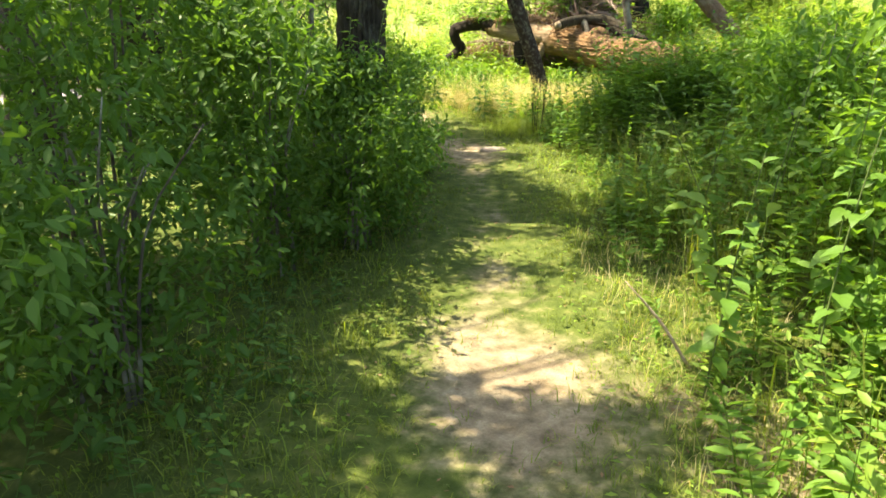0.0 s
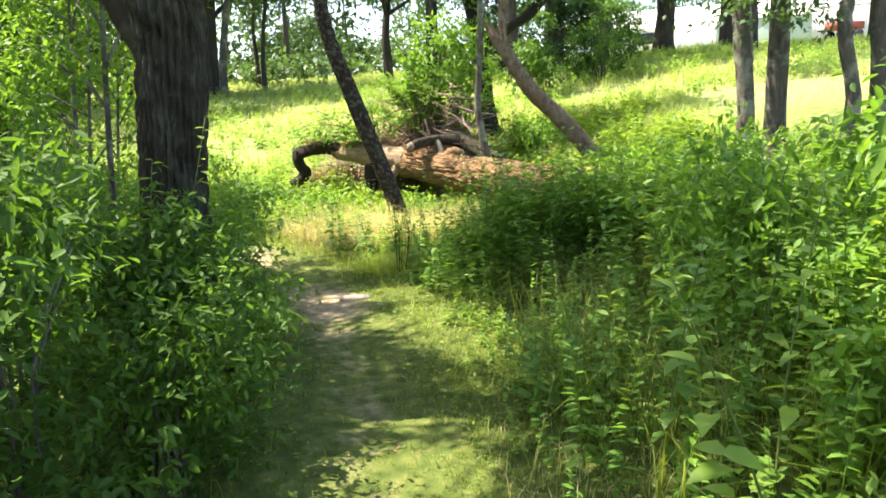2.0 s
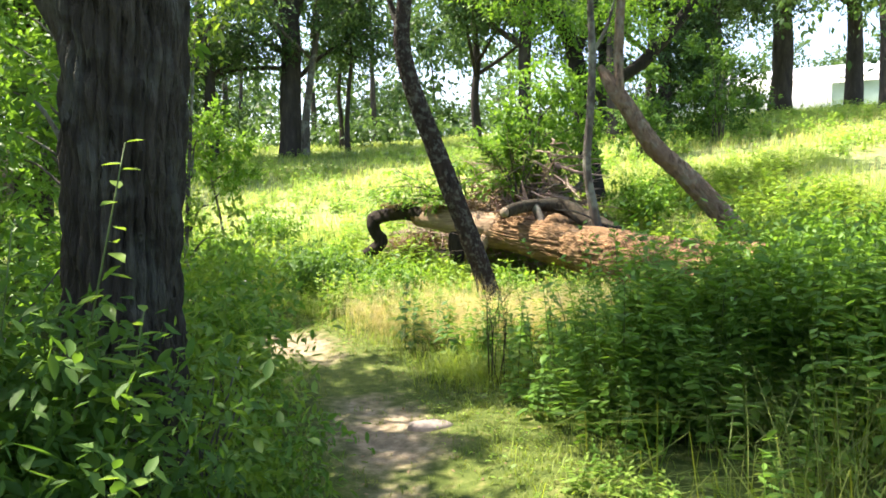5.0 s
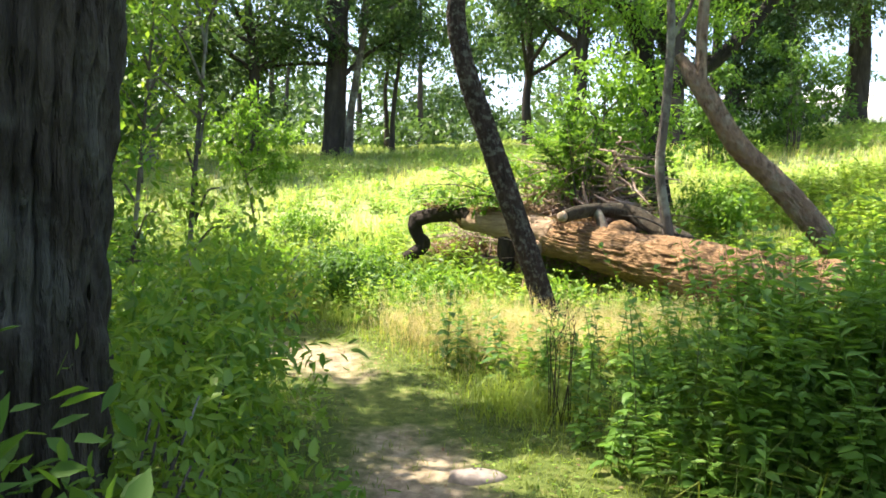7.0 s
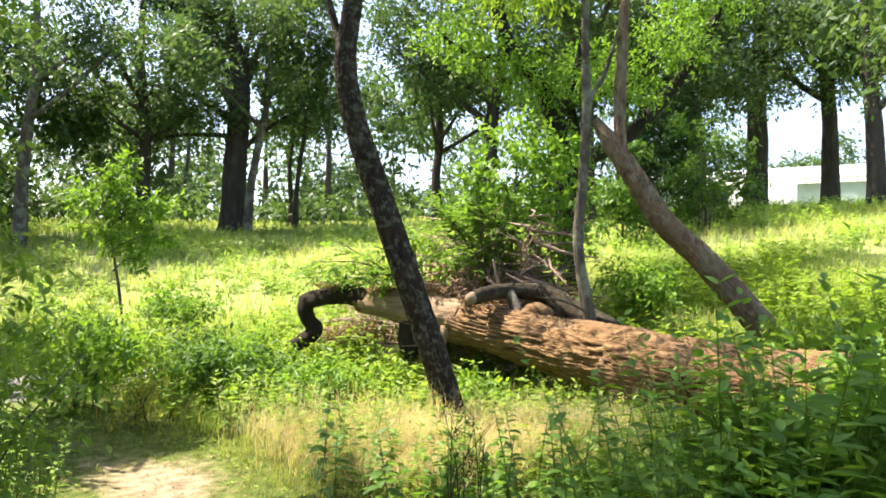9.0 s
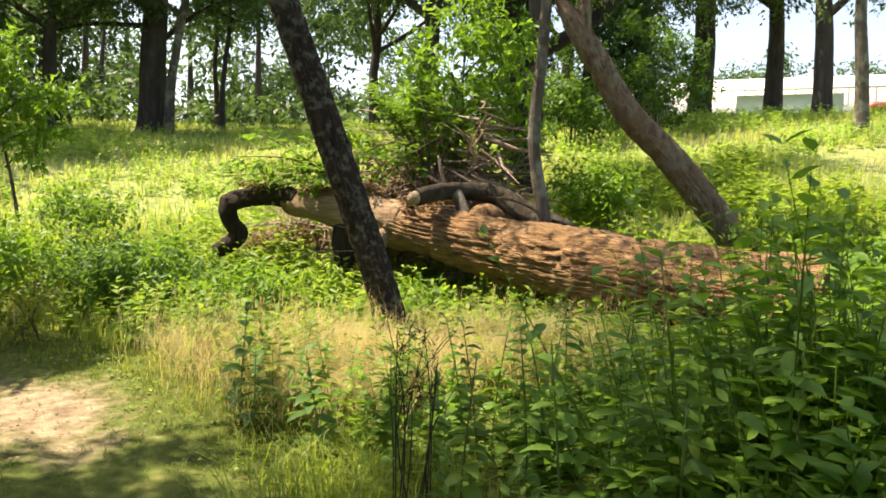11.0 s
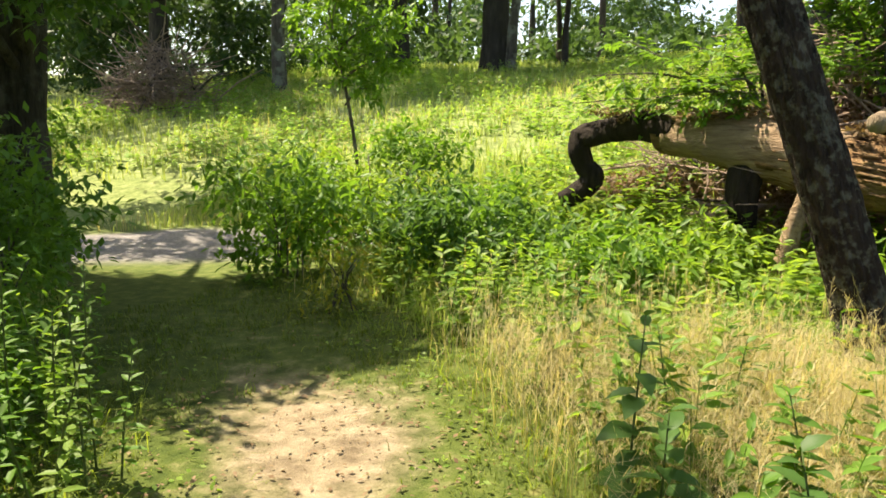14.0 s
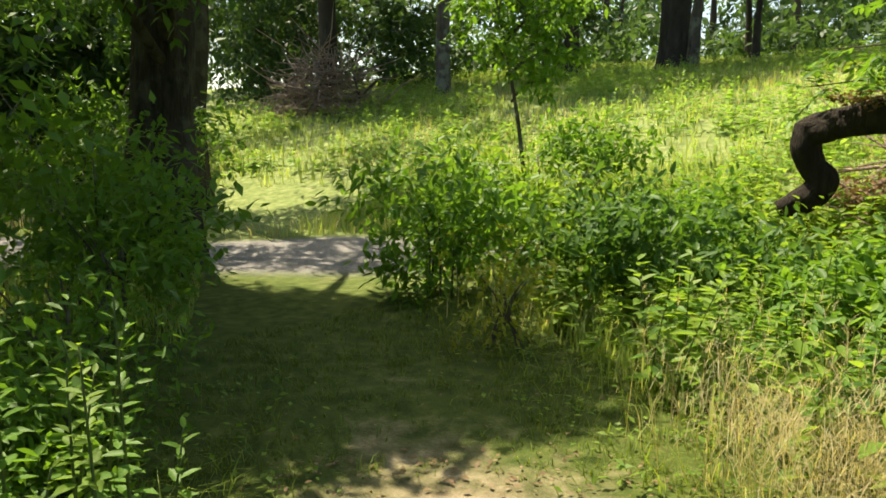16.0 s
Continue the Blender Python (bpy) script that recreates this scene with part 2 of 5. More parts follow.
def tube(pts, radii, segs=10, ridge=0.0, lobes=9, bump=0.0, seed=0, steps=None, cap=True, crack=0.7):
    """A bent, tapering round limb with bark ridges."""
    rng = np.random.default_rng(seed)
    pts, radii = np.array(pts, float), np.array(radii, float)
    if steps:
        k = np.linspace(0, len(pts) - 1, steps)
        # Catmull-Rom through the given points
        P = np.vstack([2 * pts[0] - pts[1], pts, 2 * pts[-1] - pts[-2]])
        i = np.minimum(k.astype(int), len(pts) - 2)
        f = (k - i)[:, None]
        a, b, c, d = P[i], P[i + 1], P[i + 2], P[i + 3]
        new_pts = 0.5 * (2 * b + (c - a) * f + (2 * a - 5 * b + 4 * c - d) * f**2 + (3 * b - a - 3 * c + d) * f**3)
        radii = np.interp(k, np.arange(len(radii)), radii)
        pts = new_pts
    n = len(pts)
    tan = unit(np.gradient(pts, axis=0))
    ref = np.array([0.31, 0.95, 0.1]) if abs(tan[0][1]) < 0.8 else np.array([1.0, 0.1, 0.2])
    u = unit(np.cross(tan, ref))
    v = np.cross(tan, u)
    th = np.linspace(0, 2 * np.pi, segs, endpoint=False)[None, :]
    along = np.r_[0, np.cumsum(np.linalg.norm(np.diff(pts, axis=0), axis=1))][:, None]
    r = radii[:, None] * np.ones((1, segs))
    if ridge:
        ph = rng.uniform(0, 6.28, 6)
        w = lobes * th + 1.1 * np.sin(along * 2.3 + ph[0] + th) + 0.7 * np.sin(along * 6.1 + ph[1] + 2 * th)
        gap = np.clip(1 - 6 * np.abs(np.sin(along * 4.3 + 2.6 * np.sin(5 * th + ph[2]) + 1.7 * np.sin(11 * th + ph[4]))), 0, 1)
        r = r * (1 + ridge * (np.abs(np.sin(w)) ** 0.5 - 0.65) - ridge * crack * gap + ridge * 0.2 * np.sin(along * 31 + 7 * th + ph[3]))
    if bump:
        ph = rng.uniform(0, 6.28, 6)
        r = r * (1 + bump * (np.sin(2 * th + along * 2.1 + ph[0]) + 0.7 * np.sin(3 * th - along * 3.7 + ph[1]) + 0.5 * np.sin(along * 7.3 + ph[2])))
    V = pts[:, None, :] + r[..., None] * (np.cos(th)[..., None] * u[:, None, :] + np.sin(th)[..., None] * v[:, None, :])
    V = V.reshape(-1, 3)
    i = np.arange(n - 1)[:, None] * segs
    j = np.arange(segs)[None, :]
    j2 = (j + 1) % segs
    Q = np.stack([i + j, i + j2, i + segs + j2, i + segs + j], -1).reshape(-1, 4)
    T = np.zeros((0, 3), int)
    if cap:
        V = np.vstack([V, pts[0], pts[-1]])
        jj = np.arange(segs)
        T = np.vstack([np.stack([np.full(segs, n * segs), (jj + 1) % segs, jj], -1),
                       np.stack([np.full(segs, n * segs + 1), (n - 1) * segs + jj, (n - 1) * segs + (jj + 1) % segs], -1)])
    return V, [Q, T]


def join(parts):
    V, Qs, Ts, o = [], [], [], 0
    for v, fs in parts:
        V.append(v)
        for f in fs:
            if len(f):
                (Qs if f.shape[1] == 4 else Ts).append(f + o)
        o += len(v)
    return np.vstack(V), [np.vstack(Qs) if Qs else np.zeros((0, 4), int), np.vstack(Ts) if Ts else np.zeros((0, 3), int)]


FULL = np.array([(0, 0, 0), (0.28, 0.20, 0.05), (0.62, 0.19, 0.03), (1, 0, -0.10), (0.62, -0.19, 0.03), (0.28, -0.20, 0.05)])
SLIM = np.array([(0, 0, 0), (0.3, 0.10, 0.03), (0.65, 0.09, 0.0), (1, 0, -0.16), (0.65, -0.09, 0.0), (0.3, -0.10, 0.03)])
BROAD = np.array([(0, 0, 0), (0.18, 0.32, 0.06), (0.55, 0.30, 0.03), (1, 0, -0.14), (0.55, -0.30, 0.03), (0.18, -0.32, 0.06)])
TOOTH = np.array([(0, 0, 0), (0.22, 0, 0.03), (0.5, 0, 0.03), (0.78, 0, -0.03), (1, 0, -0.16),
                  (0.12, 0.20, 0.09), (0.42, 0.29, 0.10), (0.72, 0.17, 0.02), (0.12, -0.20, 0.09), (0.42, -0.29, 0.10), (0.72, -0.17, 0.02)])
DIAM = np.array([(0, 0, 0), (0.45, 0.26, 0.05), (1, 0, -0.05), (0.45, -0.26, 0.05)])


def leaves(base, way, size, rng, shape=FULL, roll=0.5, droop=0.0):
    """Leaves that start at base and point along way, their faces turned mostly upwards."""
    n = len(base)
    way = unit(way + rng.normal(0, 0.12, (n, 3)))
    if droop:
        way = unit(way + np.array([0, 0, -droop]))
    side = unit(np.cross(np.array([0, 0, 1.0]), way) + rng.normal(0, roll * 0.5, (n, 3)))
    nor = np.cross(way, side)
    side = np.cross(nor, way)
    s = np.asarray(size).reshape(-1, 1, 1) * np.ones((n, 1, 1))
    V = base[:, None, :] + s * (shape[None, :, 0:1] * way[:, None, :] + shape[None, :, 1:2] * side[:, None, :] + shape[None, :, 2:3] * nor[:, None, :])
    k = len(shape)
    o = np.arange(n)[:, None] * k
    if k == 11:     # folded along the midrib
        Q = np.concatenate([o + np.array([q]) for q in ([1, 5, 6, 2], [2, 6, 7, 3], [1, 2, 9, 8], [2, 3, 10, 9])])
        T = np.concatenate([o + np.array([q]) for q in ([0, 5, 1], [3, 7, 4], [0, 1, 8], [3, 4, 10])])
        return V.reshape(-1, 3), [Q, T]
    if k == 4:
        return V.reshape(-1, 3), [o + np.array([[0, 1, 2, 3]])]
    return V.reshape(-1, 3), [np.concatenate([o + np.array([[0, 3, 2, 1]]), o + np.array([[0, 5, 4, 3]])])]


def blades(base, height, width, rng, lean=0.35, bent=0.35):
    """Grass blades: a bent, tapering strip each."""
    n = len(base)
    a = rng.uniform(0, 2 * np.pi, n)
    out = np.stack([np.cos(a), np.sin(a), 0 * a], -1)
    side = np.stack([-np.sin(a), np.cos(a), 0 * a], -1)
    h, w = np.asarray(height).reshape(-1, 1) * np.ones((n, 1)), np.asarray(width).reshape(-1, 1) * np.ones((n, 1))
    l1 = rng.uniform(0.1, 1, (n, 1)) * lean
    b = rng.uniform(0.2, 1, (n, 1)) * bent
    up = np.array([0, 0, 1.0])
    p1 = base + h * (0.55 * up + 0.55 * l1 * out)
    p2 = base + h * ((0.96 - 0.4 * b) * up + (l1 + b) * out)
    V = np.stack([base - side * w, base + side * w, p1 + side * w * 0.75, p1 - side * w * 0.75, p2], 1).reshape(-1, 3)
    o = np.arange(n)[:, None] * 5
    return V, [o + np.array([[0, 1, 2, 3]]), o + np.array([[3, 2, 4]])]


def rods(a, b, ra, rb, sides=3):
    """Thin straight twigs from a to b."""
    n = len(a)
    t = unit(b - a)
    u = unit(np.cross(t, np.array([0.3, 0.2, 0.93])))
    v = np.cross(t, u)
    th = np.arange(sides) * 2 * np.pi / sides
    ring = np.cos(th)[None, :, None] * u[:, None, :] + np.sin(th)[None, :, None] * v[:, None, :]
    ra, rb = np.asarray(ra).reshape(-1, 1, 1), np.asarray(rb).reshape(-1, 1, 1)
    V = np.concatenate([a[:, None] + ring * ra, b[:, None] + ring * rb], 1).reshape(-1, 3)
    o = np.arange(n)[:, None] * 2 * sides
    Q = [o + np.array([[j, (j + 1) % sides, sides + (j + 1) % sides, sides + j]]) for j in range(sides)]
    return V, [np.concatenate(Q)]


# ---------- lie of the land ----------
TRAIL = np.array([(-0.1, -9), (-0.15, -1), (-0.26, 2.9), (-0.45, 4.6), (-0.5, 6.3), (-0.8, 8.0), (-1.15, 9.6), (-2.1, 11.25), (-3.4, 12.7), (-5.0, 14.3)])


def trail_dist(x, y):
    best = np.full(np.shape(x), 1e9)
    for (ax, ay), (bx, by) in zip(TRAIL[:-1], TRAIL[1:]):
        dx, dy = bx - ax, by - ay
        t = np.clip(((x - ax) * dx + (y - ay) * dy) / (dx * dx + dy * dy), 0, 1)
        best = np.minimum(best, np.hypot(x - ax - t * dx, y - ay - t * dy))
    return best


def gravel_mask(x, y):
    """A gravel track that crosses beyond the end of the trail."""
    d = -(x + 5.6) * 0.5 + (y - 15.2) * 0.866
    along = (x + 5.6) * 0.866 + (y - 15.2) * 0.5
    return np.clip((1.0 - np.abs(d)) / 0.25, 0, 1) * np.clip((2.6 - along) / 0.6, 0, 1) * np.clip((along + 9) / 2, 0, 1)


def height(x, y):
    x, y = np.asarray(x, float), np.asarray(y, float)
    s0 = y - 14.2 + 0.7 * np.maximum(x, -3) + 0.1 * np.minimum(x + 3, 0)
    s = s0
    s = np.log1p(np.exp(np.clip(s * 2.0, -40, 40))) / 2.0
    s = np.where(s0 > 15, np.maximum(s, s0), s)
    s = np.minimum(s, 62)
    h = 3.4 * (1 - np.exp(-s / 12)) + 0.05 * s
    far = np.clip((40 - np.hypot(x, y - 10)) / 20, 0, 1)
    lump = 0.035 * np.sin(1.7 * x + 0.6 * y) * np.sin(1.3 * y - 0.4 * x + 1) + 0.02 * np.sin(4.1 * x + 1.2) * np.sin(3.7 * y)
    h = h + 0.22 * np.exp(-((x - 2.7) ** 2 + (y - 11.5) ** 2) / 1.3)
    return h + lump * np.clip((trail_dist(x, y)) / 0.8, 0.25, 1) * far - 0.03 * np.clip(1 - trail_dist(x, y) / 0.5, 0, 1)


def on_ground(xy, lift=-0.01):
    return np.column_stack([xy, height(xy[:, 0], xy[:, 1]) + lift])


def build_ground():
    near = np.arange(-13, 13.01, 0.2)
    grow = 13 + np.cumsum(0.3 * 1.22 ** np.arange(40))
    xs = np.r_[-grow[::-1], near, grow]
    neary = np.arange(-5, 34.01, 0.2)
    gy = np.cumsum(0.3 * 1.22 ** np.arange(40))
    ys = np.r_[(-5 - gy)[::-1], neary, 34 + gy]
    X, Y = np.meshgrid(xs, ys)
    V = np.column_stack([X.ravel(), Y.ravel(), height(X, Y).ravel()])
    nx, ny = len(xs), len(ys)
    i = (np.arange(ny - 1)[:, None] * nx + np.arange(nx - 1)[None, :]).ravel()
    me = smooth(mesh_np("ground", V, [np.stack([i, i + 1, i + nx + 1, i + nx], -1)], M_GROUND))
    d = trail_dist(X, Y).ravel()
    bare = np.clip(1.0 - d / 0.55, 0, 1) * 0.42 * (1 - 0.75 * np.exp(-(((V[:, 1] - 9.85) / 0.6) ** 2)) - 0.7 * np.exp(-(((V[:, 1] - 13.2) / 1.0) ** 2)))
    # well-trodden spots
    for cx, cy, r, k in ((-0.25, 2.7, 0.7, 0.5), (-2.1, 11.2, 0.9, 0.45), (-0.9, 8.4, 0.8, 0.4), (0.9, 2.1, 0.8, 0.5)):
        bare += k * np.exp(-((V[:, 0] - cx) ** 2 + (V[:, 1] - cy) ** 2) / r**2)
    col = np.zeros((len(V), 4), np.float32)
    col[:, 0], col[:, 1], col[:, 3] = np.clip(bare, 0, 1), gravel_mask(V[:, 0], V[:, 1]), 1
    # Blue: where the sun-lightened turf colour takes over, beyond y 13.5.
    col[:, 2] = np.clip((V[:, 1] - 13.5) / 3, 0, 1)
    layer = me.color_attributes.new("cover", "FLOAT_COLOR", "POINT")
    layer.data.foreach_set("color", col.ravel())
    return tagged(new("ground", me), "trodden earth trail through grass rising to a meadow", "ground", "", "structure")


build_ground()


# ---------- trees ----------
def clump(rng, centre, radii, n):
    """Points in an uneven, hollowish ellipsoid."""
    d = unit(rng.normal(0, 1, (n, 3)))
    r = rng.uniform(0.25, 1, (n, 1)) ** 0.45
    wob = 1 + 0.25 * np.sin(d[:, :1] * 5 + centre[0]) * np.cos(d[:, 1:2] * 4 + centre[1])
    return np.array(centre) + d * r * wob * np.array(radii), d


def crown(rng, clumps, per, size, shape=DIAM, spread=0.55):
    """Leaves in sprays: every clump is made of many small twigs with several leaves each."""
    B, W, S = [], [], []
    for c, rad in clumps:
        nt_ = max(4, int(per * np.prod(rad) ** (2 / 3) * 6))
        p, d = clump(rng, c, rad, nt_)
        k = 9
        tw = unit(d + rng.normal(0, 0.6, d.shape) + np.array([0, 0, -0.15]))
        f = rng.uniform(-1, 1, (nt_, k, 1))
        b = p[:, None] + tw[:, None] * f * spread * 0.5 + rng.normal(0, 0.06 * spread, (nt_, k, 3))
        w = tw[:, None] * 0.5 + rng.normal(0, 0.6, (nt_, k, 3))
        B.append(b.reshape(-1, 3))
        W.append(w.reshape(-1, 3))
        S.append(rng.uniform(0.65, 1.15, nt_ * k) * size)
    return leaves(np.vstack(B), np.vstack(W), np.concatenate(S), rng, shape, 0.9, 0.25)


def make_tree(name, trunk, radii, bark, label, category="tree", limbs=(), clumps=(), per=60, size=0.1, leafmat=None, shape=DIAM,
              segs=14, ridge=0.06, lobes=9, steps=24, seed=1, spread=0.55, group=""):
    rng = np.random.default_rng(seed)
    base = Vector(trunk[0])
    t = thing(name, base, label, category, group)
    V, F = tube(trunk, radii, segs, ridge, lobes, 0.03, seed, steps)
    part("trunk", smooth(mesh_np("trunk", V, F, bark)), t)
    for i, (pts, r) in enumerate(limbs):
        V, F = tube(pts, r, 8, ridge * 0.6, 4, 0.05, seed + i, 10)
        part("limb", smooth(mesh_np("limb", V, F, bark)), t)
    if clumps:
        V, F = crown(rng, clumps, per, size, shape, spread)
        part("crown", mesh_np("crown", V, F, leafmat or M_LEAF), t, "")
    return t


def gz(x, y):
    return float(height(x, y))


# the big trunk beside the trail
def big_trunk():
    x, y = -1.63, 6.1
    z = gz(x, y)
    pts = [(x - 0.05, y, z - 0.1), (x - 0.03, y, z + 0.35), (x, y, z + 1.3), (x + 0.06, y, z + 2.2), (x + 0.02, y, z + 2.7), (x - 0.02, y + 0.1, z + 3.8), (x, y + 0.3, z + 7.5)]
    limbs = [([(x + 0.02, y, z + 2.15), (x - 0.22, y + 0.05, z + 2.6), (x - 0.5, y + 0.15, z + 3.2), (x - 1.0, y + 0.3, z + 4.1)], [0.16, 0.14, 0.11, 0.06]),
             ([(x - 0.1, y, z + 4.2), (x + 0.5, y + 0.6, z + 5.2), (x + 1.0, y + 1.4, z + 6.0)], [0.13, 0.1, 0.05])]
    # Clumps out of view, set where their shade falls on the right-hand weeds.
    cl = [((x - 1.4, y + 1.2, z + 5.0), (0.8, 0.7, 0.6)), ((x + 0.4, y + 2.0, z + 6.8), (1.0, 0.9, 0.6)), ((x + 0.3, y + 3.5, z + 7.4), (1.0, 0.9, 0.6)), ((x + 0.9, y + 1.0, z + 7.6), (0.9, 0.8, 0.5))]
    make_tree("tree", pts, [0.31, 0.235, 0.205, 0.205, 0.23, 0.2, 0.12], M_BARK_BIG, "thick old tree with deeply furrowed grey-brown bark", "tree", limbs, cl, 90, 0.11, M_LEAF_DARK, FULL, 168, 0.20, 15, 150, 11)


def leaning_tree():
    x, y = 0.12, 12.5
    z = gz(x, y)
    pts = [(x + 0.06, y, z - 0.1), (x - 0.02, y, z + 0.3), (x - 0.17, y, z + 0.78), (x - 0.43, y, z + 1.5), (x - 0.73, y, z + 2.3), (x - 0.96, y, z + 2.95), (x - 1.07, y, z + 3.5), (x - 1.02, y, z + 4.1), (x - 1.0, y + 0.1, z + 5.0), (x - 1.2, y + 0.2, z + 6.6)]
    # Upper limbs with small clumps are added out of view to dapple the log.
    limbs = [([(x - 1.06, y, z + 3.5), (x - 1.22, y + 0.1, z + 4.0), (x - 1.4, y + 0.1, z + 4.7)], [0.05, 0.04, 0.028]), ([(x - 1.0, y + 0.1, z + 5.0), (x - 1.2, y + 1.1, z + 5.5), (x - 1.1, y + 2.1, z + 5.6)], [0.04, 0.025, 0.008]), ([(x - 1.02, y, z + 4.3), (x - 0.3, y + 0.3, z + 5.1), (x + 0.5, y + 0.6, z + 5.3)], [0.04, 0.025, 0.008])]
    cl = [((x - 1.3, y + 0.3, z + 6.4), (1.0, 1.0, 0.6)), ((x + 0.3, y + 0.8, z + 5.6), (0.45, 0.4, 0.3)), ((x + 0.45, y + 0.2, z + 4.9), (0.25, 0.25, 0.2)), ((x - 1.1, y + 2.1, z + 5.5), (0.4, 0.4, 0.3)), ((x - 0.6, y + 1.3, z + 5.9), (0.3, 0.3, 0.2)), ((x + 0.6, y + 1.6, z + 4.9), (0.45, 0.4, 0.25))]
    make_tree("tree", pts, [0.19, 0.135, 0.122, 0.118, 0.112, 0.108, 0.10, 0.085, 0.07, 0.04], M_BARK_DARK, "slender leaning tree with dark lichen-spotted bark", "tree", limbs, cl, 60, 0.09, M_LEAF_BRIGHT, FULL, 96, 0.13, 11, 130, 21)


def thin_tree():
    x, y = 1.66, 13.75
    z = gz(x, y)
    pts = [(x + 0.06, y, z - 0.1), (x + 0.03, y, z + 0.7), (x - 0.12, y, z + 1.6), (x - 0.08, y, z + 2.4), (x - 0.05, y, z + 3.2), (x - 0.08, y, z + 4.2), (x, y, z + 6.5)]
    limbs = [([(x - 0.05, y, z + 3.2), (x + 0.16, y, z + 3.6), (x + 0.3, y, z + 4.1)], [0.03, 0.024, 0.015]),
             ([(x, y, z + 0.9), (x - 0.3, y - 0.1, z + 1.02), (x - 0.6, y - 0.2, z + 1.06)], [0.016, 0.012, 0.006])]
    cl = [((x + 0.2, y + 0.2, z + 5.6), (1.2, 1.0, 0.8)), ((x - 0.6, y, z + 4.6), (0.7, 0.6, 0.35))]
    make_tree("tree", pts, [0.085, 0.068, 0.06, 0.055, 0.05, 0.042, 0.028], M_BARK_GREY, "thin upright young tree with grey bark", "tree", limbs, cl, 70, 0.09, M_LEAF_BRIGHT, FULL, 24, 0.07, 7, 60, 31)


def dark_tree():
    x, y = 2.3, 17.5
    z = gz(x, y)
    pts = [(x + 0.08, y, z - 0.15), (x, y, z + 0.5), (x - 0.14, y, z + 1.7), (x - 0.3, y, z + 2.8), (x - 0.62, y, z + 3.5), (x - 1.2, y, z + 4.3), (x - 1.5, y, z + 6.5)]
    limbs = [([(x - 0.2, y, z + 1.9), (x + 0.5, y + 0.2, z + 2.35), (x + 1.2, y + 0.3, z + 2.85), (x + 2.2, y + 0.4, z + 4.1), (x + 2.8, y + 0.5, z + 5.4)], [0.13, 0.12, 0.12, 0.10, 0.06]),
             ([(x - 0.3, y, z + 2.7), (x + 0.1, y + 0.2, z + 3.8), (x + 0.3, y + 0.4, z + 5.2)], [0.08, 0.06, 0.03]),
             ([(x - 0.8, y, z + 3.8), (x - 1.7, y + 0.2, z + 3.9), (x - 2.3, y + 0.4, z + 4.4)], [0.07, 0.05, 0.02])]
    cl = [((x - 1.2, y, z + 5.6), (1.6, 1.2, 0.9)), ((x + 2.4, y + 0.5, z + 5.2), (0.9, 0.8, 0.5)), ((x + 0.5, y + 0.8, z + 4.0), (0.7, 0.7, 0.4)), ((x - 2.0, y + 0.3, z + 4.2), (0.6, 0.6, 0.35)), ((x - 0.6, y - 0.4, z + 3.3), (0.7, 0.5, 0.4)), ((x - 1.3, y - 0.4, z + 3.7), (0.8, 0.5, 0.4)), ((x - 0.2, y - 0.5, z + 2.3), (0.5, 0.35, 0.3)), ((x + 0.9, y - 0.2, z + 3.3), (0.6, 0.5, 0.35)), ((x + 1.7, y, z + 4.2), (0.7, 0.6, 0.4))]
    make_tree("tree", pts, [0.30, 0.22, 0.165, 0.155, 0.14, 0.12, 0.07], M_BARK_SHADED, "tree with shade-darkened bark behind the fallen log, with dense leaves", "tree", limbs, cl, 70, 0.10, M_LEAF, FULL, 28, 0.08, 9, 50, 41)


def leaning_dead_tree():
    x, y = 3.3, 13.5
    pts = [(x + 0.78, y - 0.05, 0.46), (x + 0.33, y, 0.94), (x - 0.07, y, 1.38), (x - 0.5, y, 1.83), (x - 0.88, y + 0.05, 2.2), (x - 1.22, y + 0.1, 2.72), (x - 1.44, y + 0.15, 3.05), (x - 1.6, y + 0.2, 3.32)]
    limbs = [([(x - 1.32, y + 0.1, 2.8), (x - 1.36, y + 0.12, 3.3), (x - 1.3, y + 0.2, 4.5), (x - 1.2, y + 0.3, 6.6)], [0.075, 0.07, 0.055, 0.035])]
    cl = [((x - 1.1, y + 0.5, 6.4), (0.8, 0.7, 0.5)), ((x - 0.6, y + 0.8, 5.6), (0.5, 0.5, 0.3))]
    make_tree("tree", pts, [0.18, 0.15, 0.14, 0.132, 0.128, 0.115, 0.10, 0.045], M_BARK_PALE, "half-fallen leaning trunk with pale brown bark and broken top", "tree", limbs, cl, 60, 0.10, M_LEAF, FULL, 60, 0.14, 11, 110, 51)


